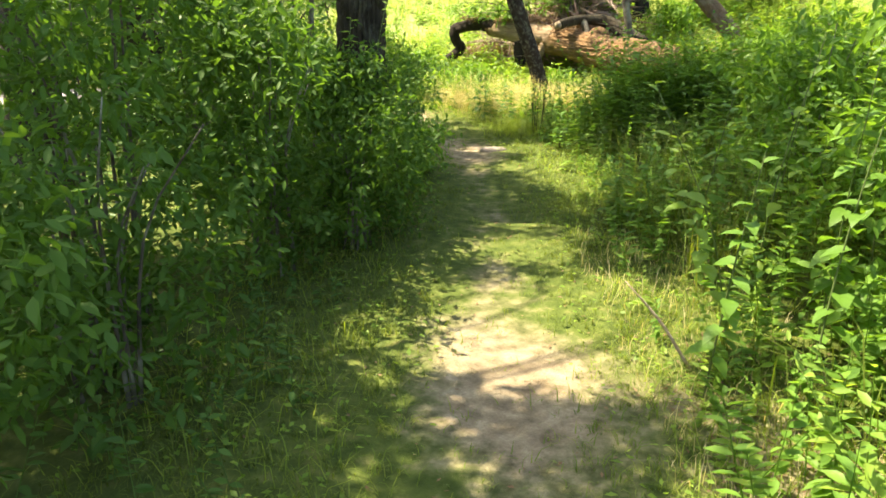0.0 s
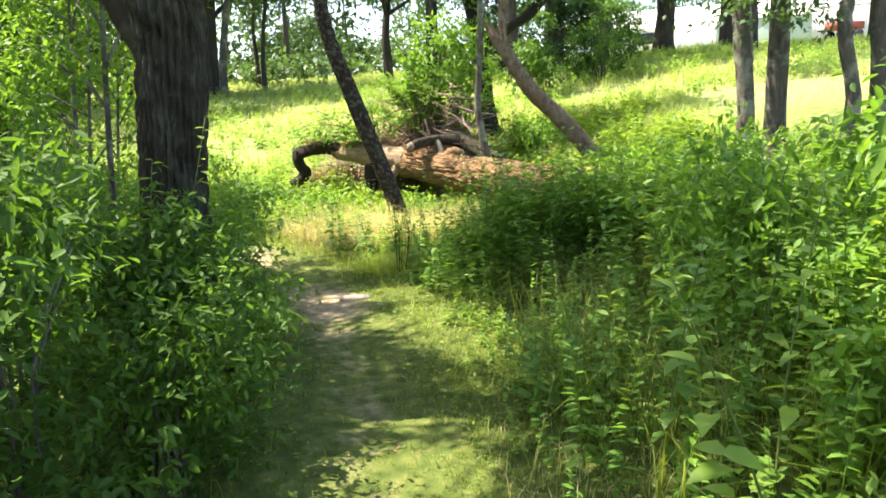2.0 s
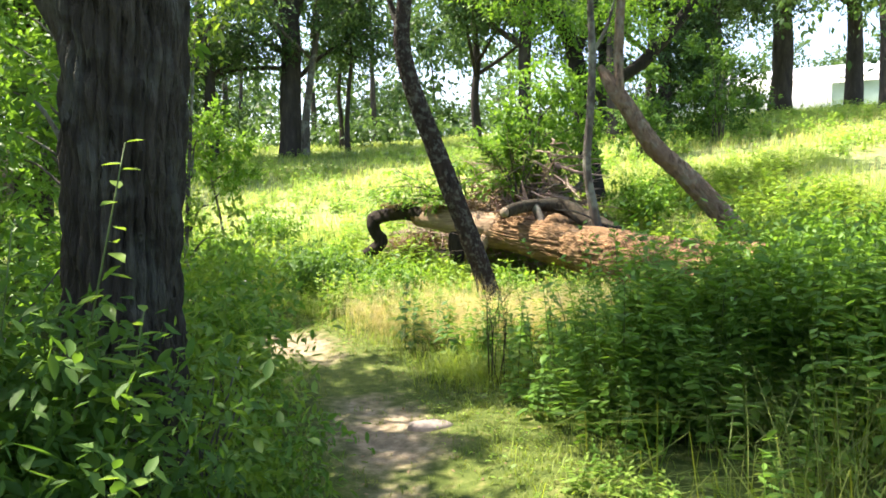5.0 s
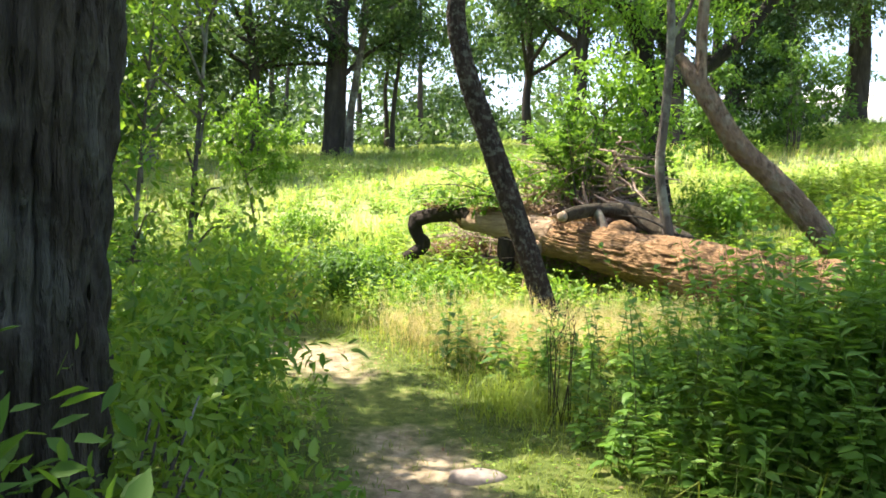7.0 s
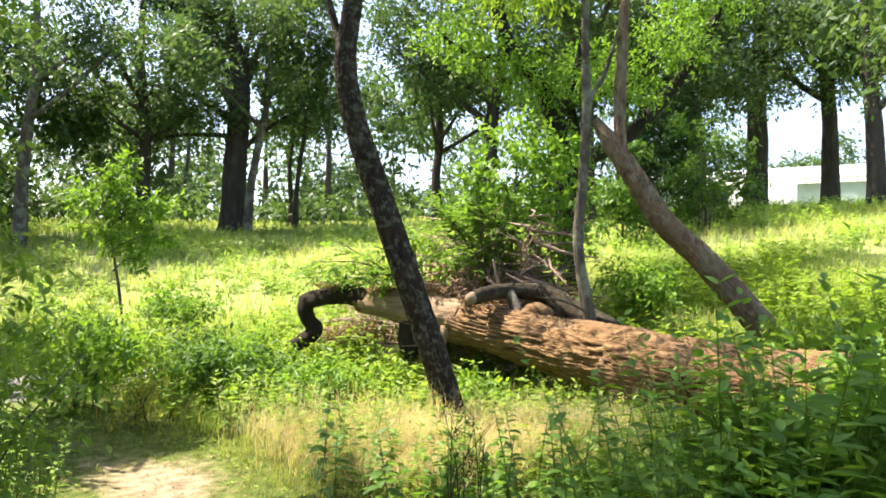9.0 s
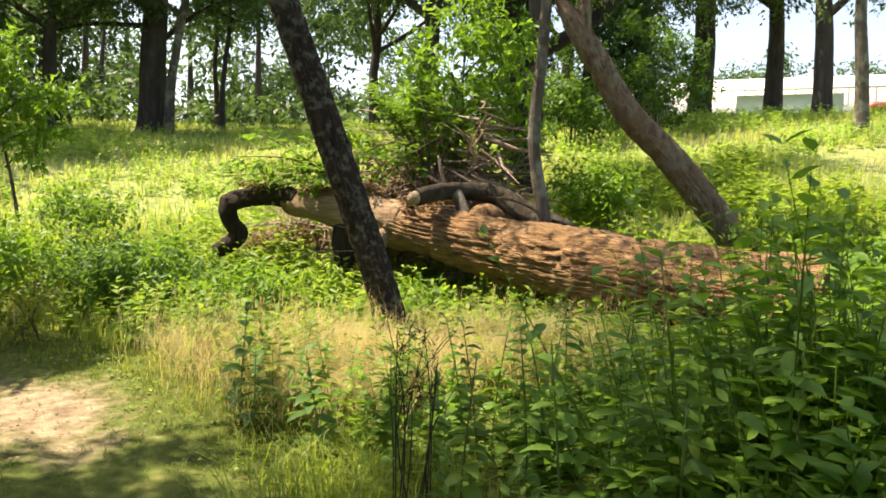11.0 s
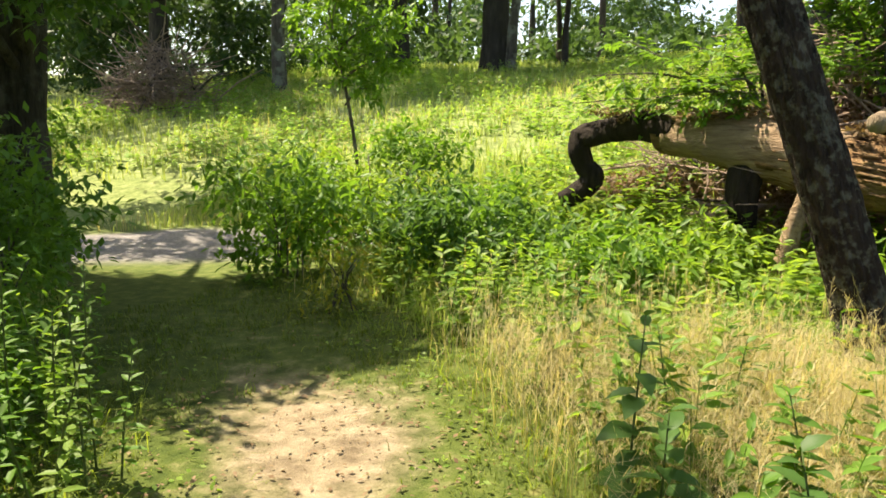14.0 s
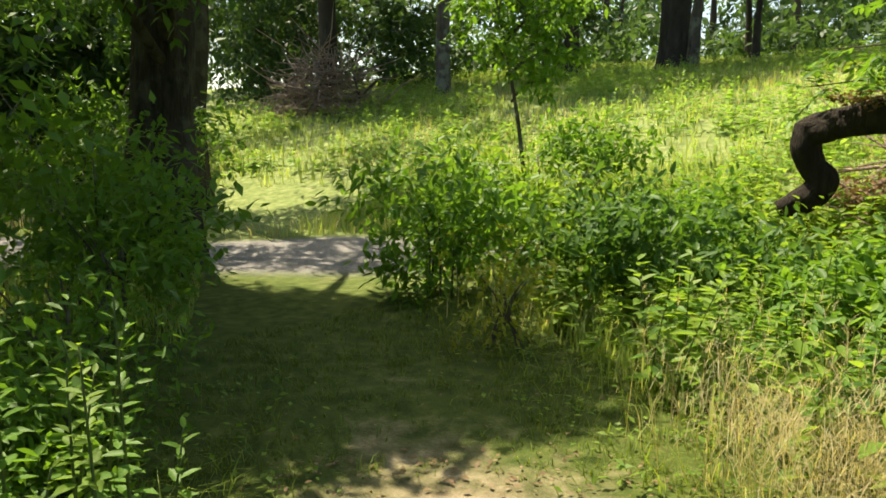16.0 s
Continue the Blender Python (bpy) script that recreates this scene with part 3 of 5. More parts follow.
def log():
    ax = [(3.0, 11.15), (2.55, 11.72), (1.66, 13.05), (1.2, 13.9), (0.3, 14.7), (-0.45, 15.2), (-0.95, 15.6)]
    zz = [0.66, 0.69, 0.78, 0.84, 1.02, 1.19, 1.22]
    pts = [(x, y, z) for (x, y), z in zip(ax, zz)]
    t = thing("fallen_log", (1.66, 13.05, gz(1.66, 13.05)), "huge fallen tree trunk with cracked red-brown rotting bark", "log")
    V, F = tube(pts, [0.35, 0.33, 0.31, 0.30, 0.25, 0.20, 0.15], 132, 0.10, 22, 0.05, 5, 220, True, 0.4)
    part("trunk", smooth(mesh_np("trunk", V, F, M_LOG)), t)
    V, F = tube([(0.42, 14.6, 1.0), (0.3, 14.7, 1.02), (-0.45, 15.2, 1.19), (-0.86, 15.53, 1.215)], [0.235, 0.268, 0.218, 0.17], 40, 0.05, 11, 0.05, 8, 60, True, 0.2)
    part("bare_wood", smooth(mesh_np("bare_wood", V, F, M_BARE)), t, "barkless tan wood at the thin end")
    # bent limb at the thin end, with a drop and a foot
    V, F = tube([(-0.8, 15.48, 1.22), (-1.12, 15.7, 1.31), (-1.42, 15.86, 1.26), (-1.66, 15.97, 1.20), (-1.80, 16.02, 1.18)], [0.165, 0.14, 0.115, 0.12, 0.07], 26, 0.10, 6, 0.09, 6, 40)
    limb = part("hanging_limb", smooth(mesh_np("hanging_limb", V, F, M_STUB)), t, "dark crooked limb end with peeling bark")
    V, F = tube([(-1.70, 15.98, 1.25), (-1.72, 15.99, 1.07), (-1.67, 16.0, 0.92), (-1.59, 16.0, 0.82), (-1.64, 15.99, 0.72), (-1.76, 15.97, 0.63), (-1.88, 15.96, 0.57)], [0.10, 0.115, 0.10, 0.115, 0.11, 0.10, 0.075], 24, 0.09, 6, 0.08, 16, 40)
    part("limb_foot", smooth(mesh_np("limb_foot", V, F, M_STUB)), limb)
    # second stub below the trunk
    V, F = tube([(-0.25, 15.0, 1.05), (-0.30, 14.98, 0.8), (-0.28, 14.95, 0.5)], [0.15, 0.125, 0.09], 16, 0.08, 5, 0.06, 7, 16)
    part("stub", smooth(mesh_np("stub", V, F, M_STUB)), t, "dark broken stub")
    # splintered prop
    V, F = tube([(0.15, 14.55, 0.95), (0.04, 14.5, 0.65), (-0.06, 14.45, gz(-0.06, 14.45) - 0.05)], [0.07, 0.06, 0.085], 12, 0.15, 4, 0.06, 8, 14)
    part("prop", smooth(mesh_np("prop", V, F, M_BARE)), t, "pale splintered broken limb")
    # arched branch above the trunk
    V, F = tube([(0.42, 14.05, 1.32), (0.62, 14.2, 1.38), (0.9, 14.4, 1.41), (1.3, 14.5, 1.37), (1.62, 14.2, 1.2), (1.9, 13.7, 0.98)], [0.085, 0.088, 0.09, 0.10, 0.12, 0.15], 24, 0.08, 6, 0.09, 9, 50)
    part("arched_branch", smooth(mesh_np("arched_branch", V, F, M_BARK_BIG)), t, "grey arched branch growing along the trunk")
    V, F = tube([(0.86, 14.35, 1.42), (0.92, 14.25, 1.25), (0.98, 14.15, 1.02)], [0.06, 0.07, 0.10], 12, 0.05, 4, 0.05, 10, 14)
    part("branch_fork", smooth(mesh_np("branch_fork", V, F, M_BARK_GREY)), t)
    V, F = tube([(0.36, 14.0, 1.31), (0.41, 14.04, 1.322)], [0.06, 0.072], 14, 0, 4, 0.02, 10)
    part("cut_end", mesh_np("cut_end", V, F, M_WOOD), t, "pale sawn branch end")
    V, F = tube([(1.15, 14.15, 1.0), (1.22, 14.1, 1.13), (1.3, 14.05, 1.2)], [0.22, 0.19, 0.06], 28, 0.10, 7, 0.08, 31, 16)
    part("burl", smooth(mesh_np("burl", V, F, M_LOG)), t, "rounded burl on the trunk")
    # cracked bark slabs lifting from the near side
    rng = np.random.default_rng(3)
    P = np.array(pts)
    for _ in range(290):
        k = rng.uniform(0.4, 4.6)
        i = int(k)
        c = P[i] + (P[i + 1] - P[i]) * (k - i)
        tan = unit(P[i + 1] - P[i])
        r = np.interp(k, range(7), [0.35, 0.33, 0.31, 0.30, 0.25, 0.20, 0.15]) * 1.0
        up = np.array([0, 0, 1.0])
        sd = unit(np.cross(up, tan))
        if sd[1] > 0:
            sd = -sd
        a = rng.uniform(-0.5, 1.7)
        nor = np.cos(a) * sd + np.sin(a) * up
        crs = np.cross(tan, nor)
        ln, wd, th = rng.uniform(0.12, 0.42), rng.uniform(0.009, 0.024), rng.uniform(0.005, 0.014)
        o = c + nor * (r * 0.995)
        q = []
        for sx, sy, sz in ((-1, -1, 0), (1, -0.8, 0), (1, 0.9, 0), (-1, 1, 0), (-0.9, -0.7, 1), (0.8, -0.6, 1.2), (0.85, 0.6, 0.9), (-0.8, 0.7, 1)):
            q.append(o + tan * ln * 0.5 * sx + crs * wd * sy + nor * (th * sz + 0.006 * sx - 0.012 * (sz == 0)))
        F = [np.array([[4, 5, 6, 7], [0, 1, 5, 4], [1, 2, 6, 5], [2, 3, 7, 6], [3, 0, 4, 7]])]
        part("bark_slab", mesh_np("bark_slab", np.array(q), F, M_LOG), t)


def brush_pile(name, cx, cy, rx, ry, top, n, seed, label, lmax=1.2, r=0.012, leafy=0):
    rng = np.random.default_rng(seed)
    u = rng.normal(0, 0.45, (n, 2))
    z0 = height(cx + u[:, 0] * rx, cy + u[:, 1] * ry)
    a = np.column_stack([cx + u[:, 0] * rx, cy + u[:, 1] * ry, z0 + top * np.exp(-(u**2).sum(1) * 1.5) * rng.uniform(0.0, 1, n)])
    d = rng.normal(0, 1, (n, 3)) * np.array([1.0, 0.6, 0.45])
    b = a + unit(d) * rng.uniform(0.2, lmax, (n, 1))
    b[:, 2] = np.maximum(b[:, 2], height(b[:, 0], b[:, 1]) + 0.02)
    mid = (a + b) / 2 + rng.normal(0, 0.05, (n, 3))
    rad = rng.uniform(0.4, 1.4, n) * r
    t = thing(name, (cx, cy, gz(cx, cy)), label, "brush pile")
    big = 70
    for i in range(big):
        V, F = tube([a[i], mid[i], b[i]], [rad[i] * 1.4, rad[i] * 1.1, rad[i] * 0.4], 5, 0, 3, 0, seed + i, 5)
        part("branch", mesh_np("branch", V, F, M_TWIG if i % 3 else M_BARK_GREY), t)
    V, F = join([rods(a[big:], mid[big:], rad[big:], rad[big:] * 0.8), rods(mid[big:], b[big:], rad[big:] * 0.8, rad[big:] * 0.3)])
    if leafy:
        p, d = clump(rng, (cx, cy, gz(cx, cy) + 0.25 * top), (rx * 1.1, ry * 1.2, top * 0.42), leafy)
        p[:, 2] = np.maximum(p[:, 2], height(p[:, 0], p[:, 1]) + 0.02)
        V2, F2 = leaves(p, rng.normal(0, 1, p.shape), rng.uniform(0.04, 0.10, len(p)), rng, DIAM, 1.2)
        tagged(part("dead_foliage", mesh_np("dead_foliage", V2, F2, M_LITTER), t, "withered pinkish-brown leaves"), kind="stuff")
    tagged(part("brushwood", mesh_np("brushwood", V, F, M_TWIG), t), kind="stuff")
    return t


def far_tree(x, y, r, h, seed, clumps, lean=0.0, fork=True, leafmat=None, per=34, size=0.17, bark=None, label="tall shade tree with dark trunk at the meadow edge"):
    rng = np.random.default_rng(seed)
    z = gz(x, y)
    wob = rng.normal(0, 0.05, 2)
    pts = [(x, y, z - 0.2), (x, y, z + 0.5), (x + lean * 0.2 + wob[0], y, z + h * 0.2), (x + lean * 0.4 - wob[0] * 0.6, y + wob[1], z + h * 0.38), (x + lean * 0.7 + rng.normal(0, 0.15), y, z + h * 0.6), (x + lean, y, z + h)]
    limbs, tips = [], []
    if fork:
        for i in range(4):
            a = rng.uniform(0, 6.28)
            s = rng.uniform(0.28, 0.55)
            L = rng.uniform(1.8, 3.2)
            p0 = np.array([x + lean * s, y, z + h * s])
            q = np.array([np.cos(a) * L, np.sin(a) * L * 0.7, L * 0.75])
            limbs.append(([tuple(p0), tuple(p0 + q * 0.5 + np.array([0, 0, -0.1])), tuple(p0 + q)], [r * 0.5, r * 0.36, r * 0.15]))
            tips += [(tuple(p0 + q), (0.9, 0.8, 0.55)), (tuple(p0 + q * 0.75), (0.6, 0.6, 0.4))]
    cl = [((x + a, y + b, z + c), rad) for a, b, c, rad in clumps] + tips
    return make_tree("tree", pts, [r * 1.45, r * 1.08, r * 0.95, r * 0.86, r * 0.68, r * 0.3], bark or M_BARK_FAR, label, "tree", limbs, cl, per, size, leafmat or M_LEAF_FAR, DIAM, 14, 0.05, 7, 18, seed, 0.9, "trees at the meadow edge")


def rand_clumps(rng, n, w, z0, z1, rad):
    return [(rng.normal(0, w), rng.normal(0, w * 0.7), rng.uniform(z0, z1), tuple(rng.uniform(0.7, 1.25) * rad * np.array([1, 0.9, 0.65]))) for _ in range(n)]


def meadow_edge_trees():
    rng = np.random.default_rng(77)
    spec = [  # x, y, radius, height, lean
        (-5.5, 29.6, 0.14, 8, 0.6), (-4.2, 31.0, 0.09, 6, 0.2), (-4.7, 33.0, 0.09, 6, -0.2),
        (11.9, 31.2, 0.38, 10, 0.1), (12.4, 25.2, 0.24, 9, -0.3), (9.4, 19.6, 0.12, 7, -0.3),
        (5.5, 12.2, 0.14, 7, -0.3), (6.2, 12.6, 0.17, 8, -0.1), (6.4, 11.2, 0.11, 7, 0.1), (7.2, 11.6, 0.14, 7, 0.0),
        (2.0, 27.5, 0.22, 9, 0.2), (4.4, 25.0, 0.20, 9, -0.2), (0.6, 30.5, 0.16, 8, 0.0),
        (-14.4, 25.8, 0.26, 9, 0.2), (-8.7, 29.5, 0.2, 9, -0.3), (-13.5, 18.0, 0.24, 8, 0.2), (-10.5, 25.5, 0.17, 8, 0.1), (14.5, 31.0, 0.3, 9, 0.0), (17.5, 26.0, 0.28, 9, 0.0), (7.2, 31.5, 0.2, 9, 0.1)]
    for i, (x, y, r, h, lean) in enumerate(spec):
        if r < 0.1:
            cl = rand_clumps(rng, 5, 0.9, h * 0.55, h * 1.0, 0.8)
        elif y < 21 and x > 0:
            cl = rand_clumps(rng, 10, 1.0, h * 0.4, h * 1.0, 0.75)
        else:
            cl = rand_clumps(rng, 17 if x > 5 else 14, 2.6, h * 0.42, h * 1.1, 1.15)
        bark = M_BARK_GREY if (x > 5 and y < 20) or (x, y) in ((-5.5, 29.6), (-10.5, 25.5)) else M_BARK_FAR
        far_tree(x, y, r, h, 100 + i, cl, lean, r > 0.12 and y > 19, None, 15 if y > 21 else 20, 0.195 if y > 21 else 0.14, bark)


def oak():
    """Old spreading oak on the crest, its dark limbs bare against the sky."""
    x, y = -6.15, 30.3
    z = gz(x, y)
    rng = np.random.default_rng(88)
    pts = [(x, y, z - 0.2), (x, y, z + 0.6), (x + 0.02, y, z + 2.4), (x + 0.1, y, z + 4.0), (x + 0.05, y, z + 5.4), (x - 0.4, y, z + 7.4), (x - 0.6, y, z + 9.2)]
    limbs, cl = [], []
    for h0, dx, dy, dz, r in ((4.0, -1.6, 0.3, 2.2, 0.19), (3.6, -2.9, -0.2, 1.2, 0.13), (4.4, 1.2, 0.2, 2.6, 0.17), (2.6, 2.7, 0.3, 1.9, 0.10), (5.2, 2.2, -0.3, 2.2, 0.12), (3.2, -3.3, 0.4, -0.3, 0.09), (5.4, -2.4, 0.5, 2.4, 0.12), (4.8, 0.6, 0.8, 3.6, 0.12), (4.2, -0.8, -1.0, 2.9, 0.11)):
        p = np.array([x + 0.06, y, z + h0])
        q = p + np.array([dx, dy, dz])
        m = (p + q) / 2 + np.array([0, 0, 0.28]) + rng.normal(0, 0.12, 3)
        limbs.append(([tuple(p), tuple(m), tuple(q)], [r, r * 0.72, r * 0.3]))
        for k in range(4):
            a = m + (q - m) * rng.uniform(0, 1)
            e = a + np.array([dx, dy, 0.5 * dz]) * rng.uniform(0.15, 0.45) + rng.normal(0, 0.7, 3)
            limbs.append(([tuple(a), tuple((a + e) / 2 + rng.normal(0, 0.12, 3)), tuple(e)], [r * 0.32, r * 0.22, r * 0.08]))
            cl.append((tuple(e), tuple(rng.uniform(0.45, 0.85) * np.array([1.15, 1.0, 0.6]))))
        cl.append((tuple(q), (0.9, 0.8, 0.5)))
    make_tree("tree", pts, [0.55, 0.41, 0.36, 0.36, 0.27, 0.17, 0.08], M_BARK_FAR, "old spreading oak with dark limbs on the meadow crest", "tree", limbs, cl, 18, 0.18, M_LEAF_FAR, DIAM, 22, 0.09, 9, 30, 88, 0.8, "trees at the meadow edge")


def thicket_trees():
    """Dense dark trees that hide the near end of the farm building."""
    rng = np.random.default_rng(89)
    for i, (x, y, h) in enumerate(((6.0, 25.6, 6.5), (7.8, 26.4, 6.0), (4.6, 27.5, 6.5))):
        cl = [(rng.normal(0, 0.75), rng.normal(0, 0.6), hz, (0.95 - 0.05 * hz, 0.85, 0.6)) for hz in np.linspace(0.7, h, 13)]
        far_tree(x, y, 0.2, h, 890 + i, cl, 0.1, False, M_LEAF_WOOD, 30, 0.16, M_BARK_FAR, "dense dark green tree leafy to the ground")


def far_woods():
    """Wood and thicket beyond the meadow, told apart only as masses."""
    rng = np.random.default_rng(5)
    cl = []
    for i in range(225):
        a = rng.uniform(-1.15, 1.05)
        R = rng.uniform(36, 62)
        x, y = math.sin(a) * R, math.cos(a) * R + 6
        if 8 < x < 45 and y < 62:
            continue
        z = gz(x, y)
        hh = rng.uniform(0.6, 8.5) if x < 8 else rng.uniform(3, 9)
        cl.append(((x, y, z + hh), tuple(rng.uniform(1.0, 2.2) * np.array([1.2, 1.0, 0.8]))))
    for i in range(45):   # trees behind the farm building
        x = rng.uniform(14, 58)
        y = rng.uniform(62, 76)
        cl.append(((x, y, gz(x, y) + rng.uniform(1, 6.5)), tuple(rng.uniform(1.4, 2.4) * np.array([1.2, 1.0, 0.8]))))
    for i in range(70):   # thicket along the crest
        x = rng.uniform(-20, 9)
        y = 33 + rng.uniform(0, 4)
        cl.append(((x, y, gz(x, y) + rng.uniform(0.1, 0.8)), tuple(rng.uniform(0.4, 0.9) * np.array([1.3, 1.0, 0.8]))))
    dark = []
    for i in range(46):   # dark wood behind the left end of the meadow
        x = rng.uniform(-26, -9.5)
        y = rng.uniform(25.5, 33)
        dark.append(((x, y, gz(x, y) + rng.uniform(0.3, 6)), tuple(rng.uniform(0.8, 1.6) * np.array([1.2, 1.0, 0.8]))))
    for i in range(60):   # dark wood beyond the shaded side of the trail
        x = rng.uniform(-17.5, -12.5)
        y = rng.uniform(10, 19.5)
        dark.append(((x, y, gz(x, y) + rng.uniform(0.3, 4.2)), tuple(rng.uniform(0.8, 1.4) * np.array([1.1, 1.1, 0.8]))))
    V, F = crown(rng, cl, 3.6, 0.42, DIAM, 1.4)
    tagged(new("far_woods", mesh_np("far_woods", V, F, M_LEAF_FAR)), "leafy woodland and thicket beyond the meadow", "woods", "", "stuff")
    # Shade of the deep wood comes mostly from its darkened leaf colour.
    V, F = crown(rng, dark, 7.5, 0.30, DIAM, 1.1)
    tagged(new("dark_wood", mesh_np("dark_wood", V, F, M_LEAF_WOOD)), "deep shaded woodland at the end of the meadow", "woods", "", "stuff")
    n = 14
    a = rng.uniform(-1.1, 0.9, n)
    R = rng.uniform(34, 60, n)
    xy = np.column_stack([np.sin(a) * R, np.cos(a) * R + 6])
    xy = xy[~((xy[:, 0] > 8) & (xy[:, 1] < 58))]
    b = on_ground(xy)
    tops = b + np.column_stack([rng.normal(0, 0.5, len(b)), rng.normal(0, 0.5, len(b)), rng.uniform(5, 9, len(b))])
    V, F = rods(b, tops, rng.uniform(0.08, 0.25, len(b)), 0.04, 6)
    tagged(new("far_woods_trunks", mesh_np("far_woods_trunks", V, F, M_BARK_FAR)), "thin dark trunks of the far woodland", "woods", "", "stuff")


def box(cx, cy, cz, sx, sy, sz):
    V = np.array([(cx + a * sx / 2, cy + b * sy / 2, cz + c * sz / 2) for c in (-1, 1) for a, b in ((-1, -1), (1, -1), (1, 1), (-1, 1))])
    return V, [np.array([[0, 3, 2, 1], [4, 5, 6, 7], [0, 1, 5, 4], [1, 2, 6, 5], [2, 3, 7, 6], [3, 0, 4, 7]])]


def shed():
    """Long low white farm building on the crest. Local x runs along the eaves."""
    L, D, hw, hr = 26.0, 9.0, 2.5, 1.15
    t = thing("farm_building", (0, 0, 0), "long low white metal building beyond the trees", "building")

    def put(name, vf, mat, label="", parent=None):
        return part(name, mesh_np(name, vf[0], vf[1], mat), parent or t, label)
    wall = put("wall", join([box(0, -D / 2 + 0.1, hw / 2, L, 0.2, hw), box(0, D / 2 - 0.1, hw / 2, L, 0.2, hw), box(-L / 2 + 0.1, 0, hw / 2, 0.2, D - 0.4, hw), box(L / 2 - 0.1, 0, hw / 2, 0.2, D - 0.4, hw)]), M_SIDING)
    for i in range(43):
        put("siding_rib", box(-L / 2 + 0.3 + i * 0.6, -D / 2 - 0.012, hw / 2, 0.05, 0.03, hw), M_SIDING, "", wall)
    g = []
    for s in (-1, 1):
        y0, y1 = s * (D / 2 + 0.4), 0
        V = np.array([(-L / 2 - 0.4, y0, hw - 0.1), (L / 2 + 0.4, y0, hw - 0.1), (L / 2 + 0.4, y1, hw + hr), (-L / 2 - 0.4, y1, hw + hr)])
        V = np.vstack([V, V + np.array([0, 0, 0.12])])
        g.append((V, [np.array([[0, 3, 2, 1], [4, 5, 6, 7], [0, 1, 5, 4], [1, 2, 6, 5], [2, 3, 7, 6], [3, 0, 4, 7]])]))
    roof = put("roof", join(g), M_ROOF)
    for i in range(22):
        x, y0, y1 = -L / 2 + 0.3 + i * 1.2, -D / 2 - 0.4, -0.05
        V = np.array([(x + sx * 0.03, y, z + dz) for dz in (0.1, 0.17) for y, z in ((y0, hw - 0.1), (y1, hw + hr)) for sx in (-1, 1)])
        put("seam", (V, [np.array([[4, 5, 7, 6], [0, 1, 5, 4], [2, 6, 7, 3], [0, 4, 6, 2], [1, 3, 7, 5]])]), M_ROOF, "", roof)
    for x in (-L / 2 + 0.1, L / 2 - 0.1):
        V = np.array([(x - 0.08, -D / 2 + 0.2, hw), (x - 0.08, D / 2 - 0.2, hw), (x - 0.08, 0, hw + hr - 0.05), (x + 0.08, -D / 2 + 0.2, hw), (x + 0.08, D / 2 - 0.2, hw), (x + 0.08, 0, hw + hr - 0.05)])
        put("gable", (V, [np.array([[0, 2, 1], [3, 4, 5]]), np.array([[0, 1, 4, 3], [1, 2, 5, 4], [2, 0, 3, 5]])]), M_SIDING)
    put("gutter", box(0, -D / 2 - 0.47, hw - 0.08, L + 0.8, 0.1, 0.1), plain_mat("gutter_grey", (0.5, 0.51, 0.52), 0.4))
    for x, w in ((-1.0, 5.0),):
        put("sliding_door", box(x, -D / 2 - 0.05, 1.1, w, 0.06, 2.2), M_DOOR, "pale green sliding door")
    for x in (-7.5, 6.0):
        wf = put("window_frame", box(x, -D / 2 - 0.03, 1.5, 1.3, 0.06, 0.8), M_ROOF)
        put("pane", box(x, -D / 2 - 0.065, 1.5, 1.14, 0.02, 0.64), M_DARK, "", wf)
    t.matrix_basis = Matrix.Translation((25.5, 45.5, 4.9)) @ Matrix.Rotation(radians(-33), 4, "Z")
    c = thing("farm_cart", (24.6, 38.5, gz(24.6, 38.5)), "small red farm cart parked before the white building", "cart")
    b = c.matrix_basis.translation
    part("body", mesh_np("body", *box(b.x, b.y, b.z + 0.75, 1.6, 0.9, 0.4), M_RED), c)
    part("hitch", mesh_np("hitch", *box(b.x - 1.1, b.y, b.z + 0.5, 0.7, 0.08, 0.08), M_DARK), c)
    for dx in (-0.45, 0.45):
        for dy in (-0.5, 0.5):
            V, F = tube([(b.x + dx, b.y + dy - 0.06, b.z + 0.28), (b.x + dx, b.y + dy + 0.06, b.z + 0.28)], [0.28, 0.28], 14)
            part("wheel", mesh_np("wheel", V, F, M_DARK), c)


# ---------- undergrowth ----------
def weed_arrays(rng, base, h, n, leaf, shape=FULL, droop=0.25, spread=1.0, low=0.12):
    """Upright leafy weeds: a bent stem with crossed pairs of leaves. Returns leaf and stem arrays."""
    m = len(base)
    tip = base + np.column_stack([rng.normal(0, 0.24, m) * h, rng.normal(0, 0.24, m) * h, h])
    f = low + (1 - low) * np.linspace(0.02, 1, n)[None, :] * np.ones((m, 1)) + rng.normal(0, 0.05, (m, n))
    p = base[:, None] + (tip - base)[:, None] * f[..., None]
    az = rng.uniform(0, 6.28, (m, 1)) + np.arange(n)[None, :] * np.pi * np.where(np.arange(n) % 2, 1.0, 0.5)[None, :] + rng.normal(0, 0.3, (m, n))
    up = 0.15 + 0.7 * f**3
    w = np.stack([np.cos(az), np.sin(az), up], -1)
    s = leaf * spread * (1.05 - 0.55 * np.clip(f, 0, 1) ** 2) * rng.uniform(0.7, 1.2, (m, n)) * (h / h.mean())[:, None] ** 0.4
    L = leaves(p.reshape(-1, 3), w.reshape(-1, 3), s.ravel(), rng, shape, 0.5, droop)
    S = rods(base, tip, 0.004 * (h + 0.3), 0.0015)
    return L, S


def scatter(rng, n, x0, x1, y0, y1, keep):
    xy = np.column_stack([rng.uniform(x0, x1, n), rng.uniform(y0, y1, n)])
    return xy[keep(xy[:, 0], xy[:, 1])]


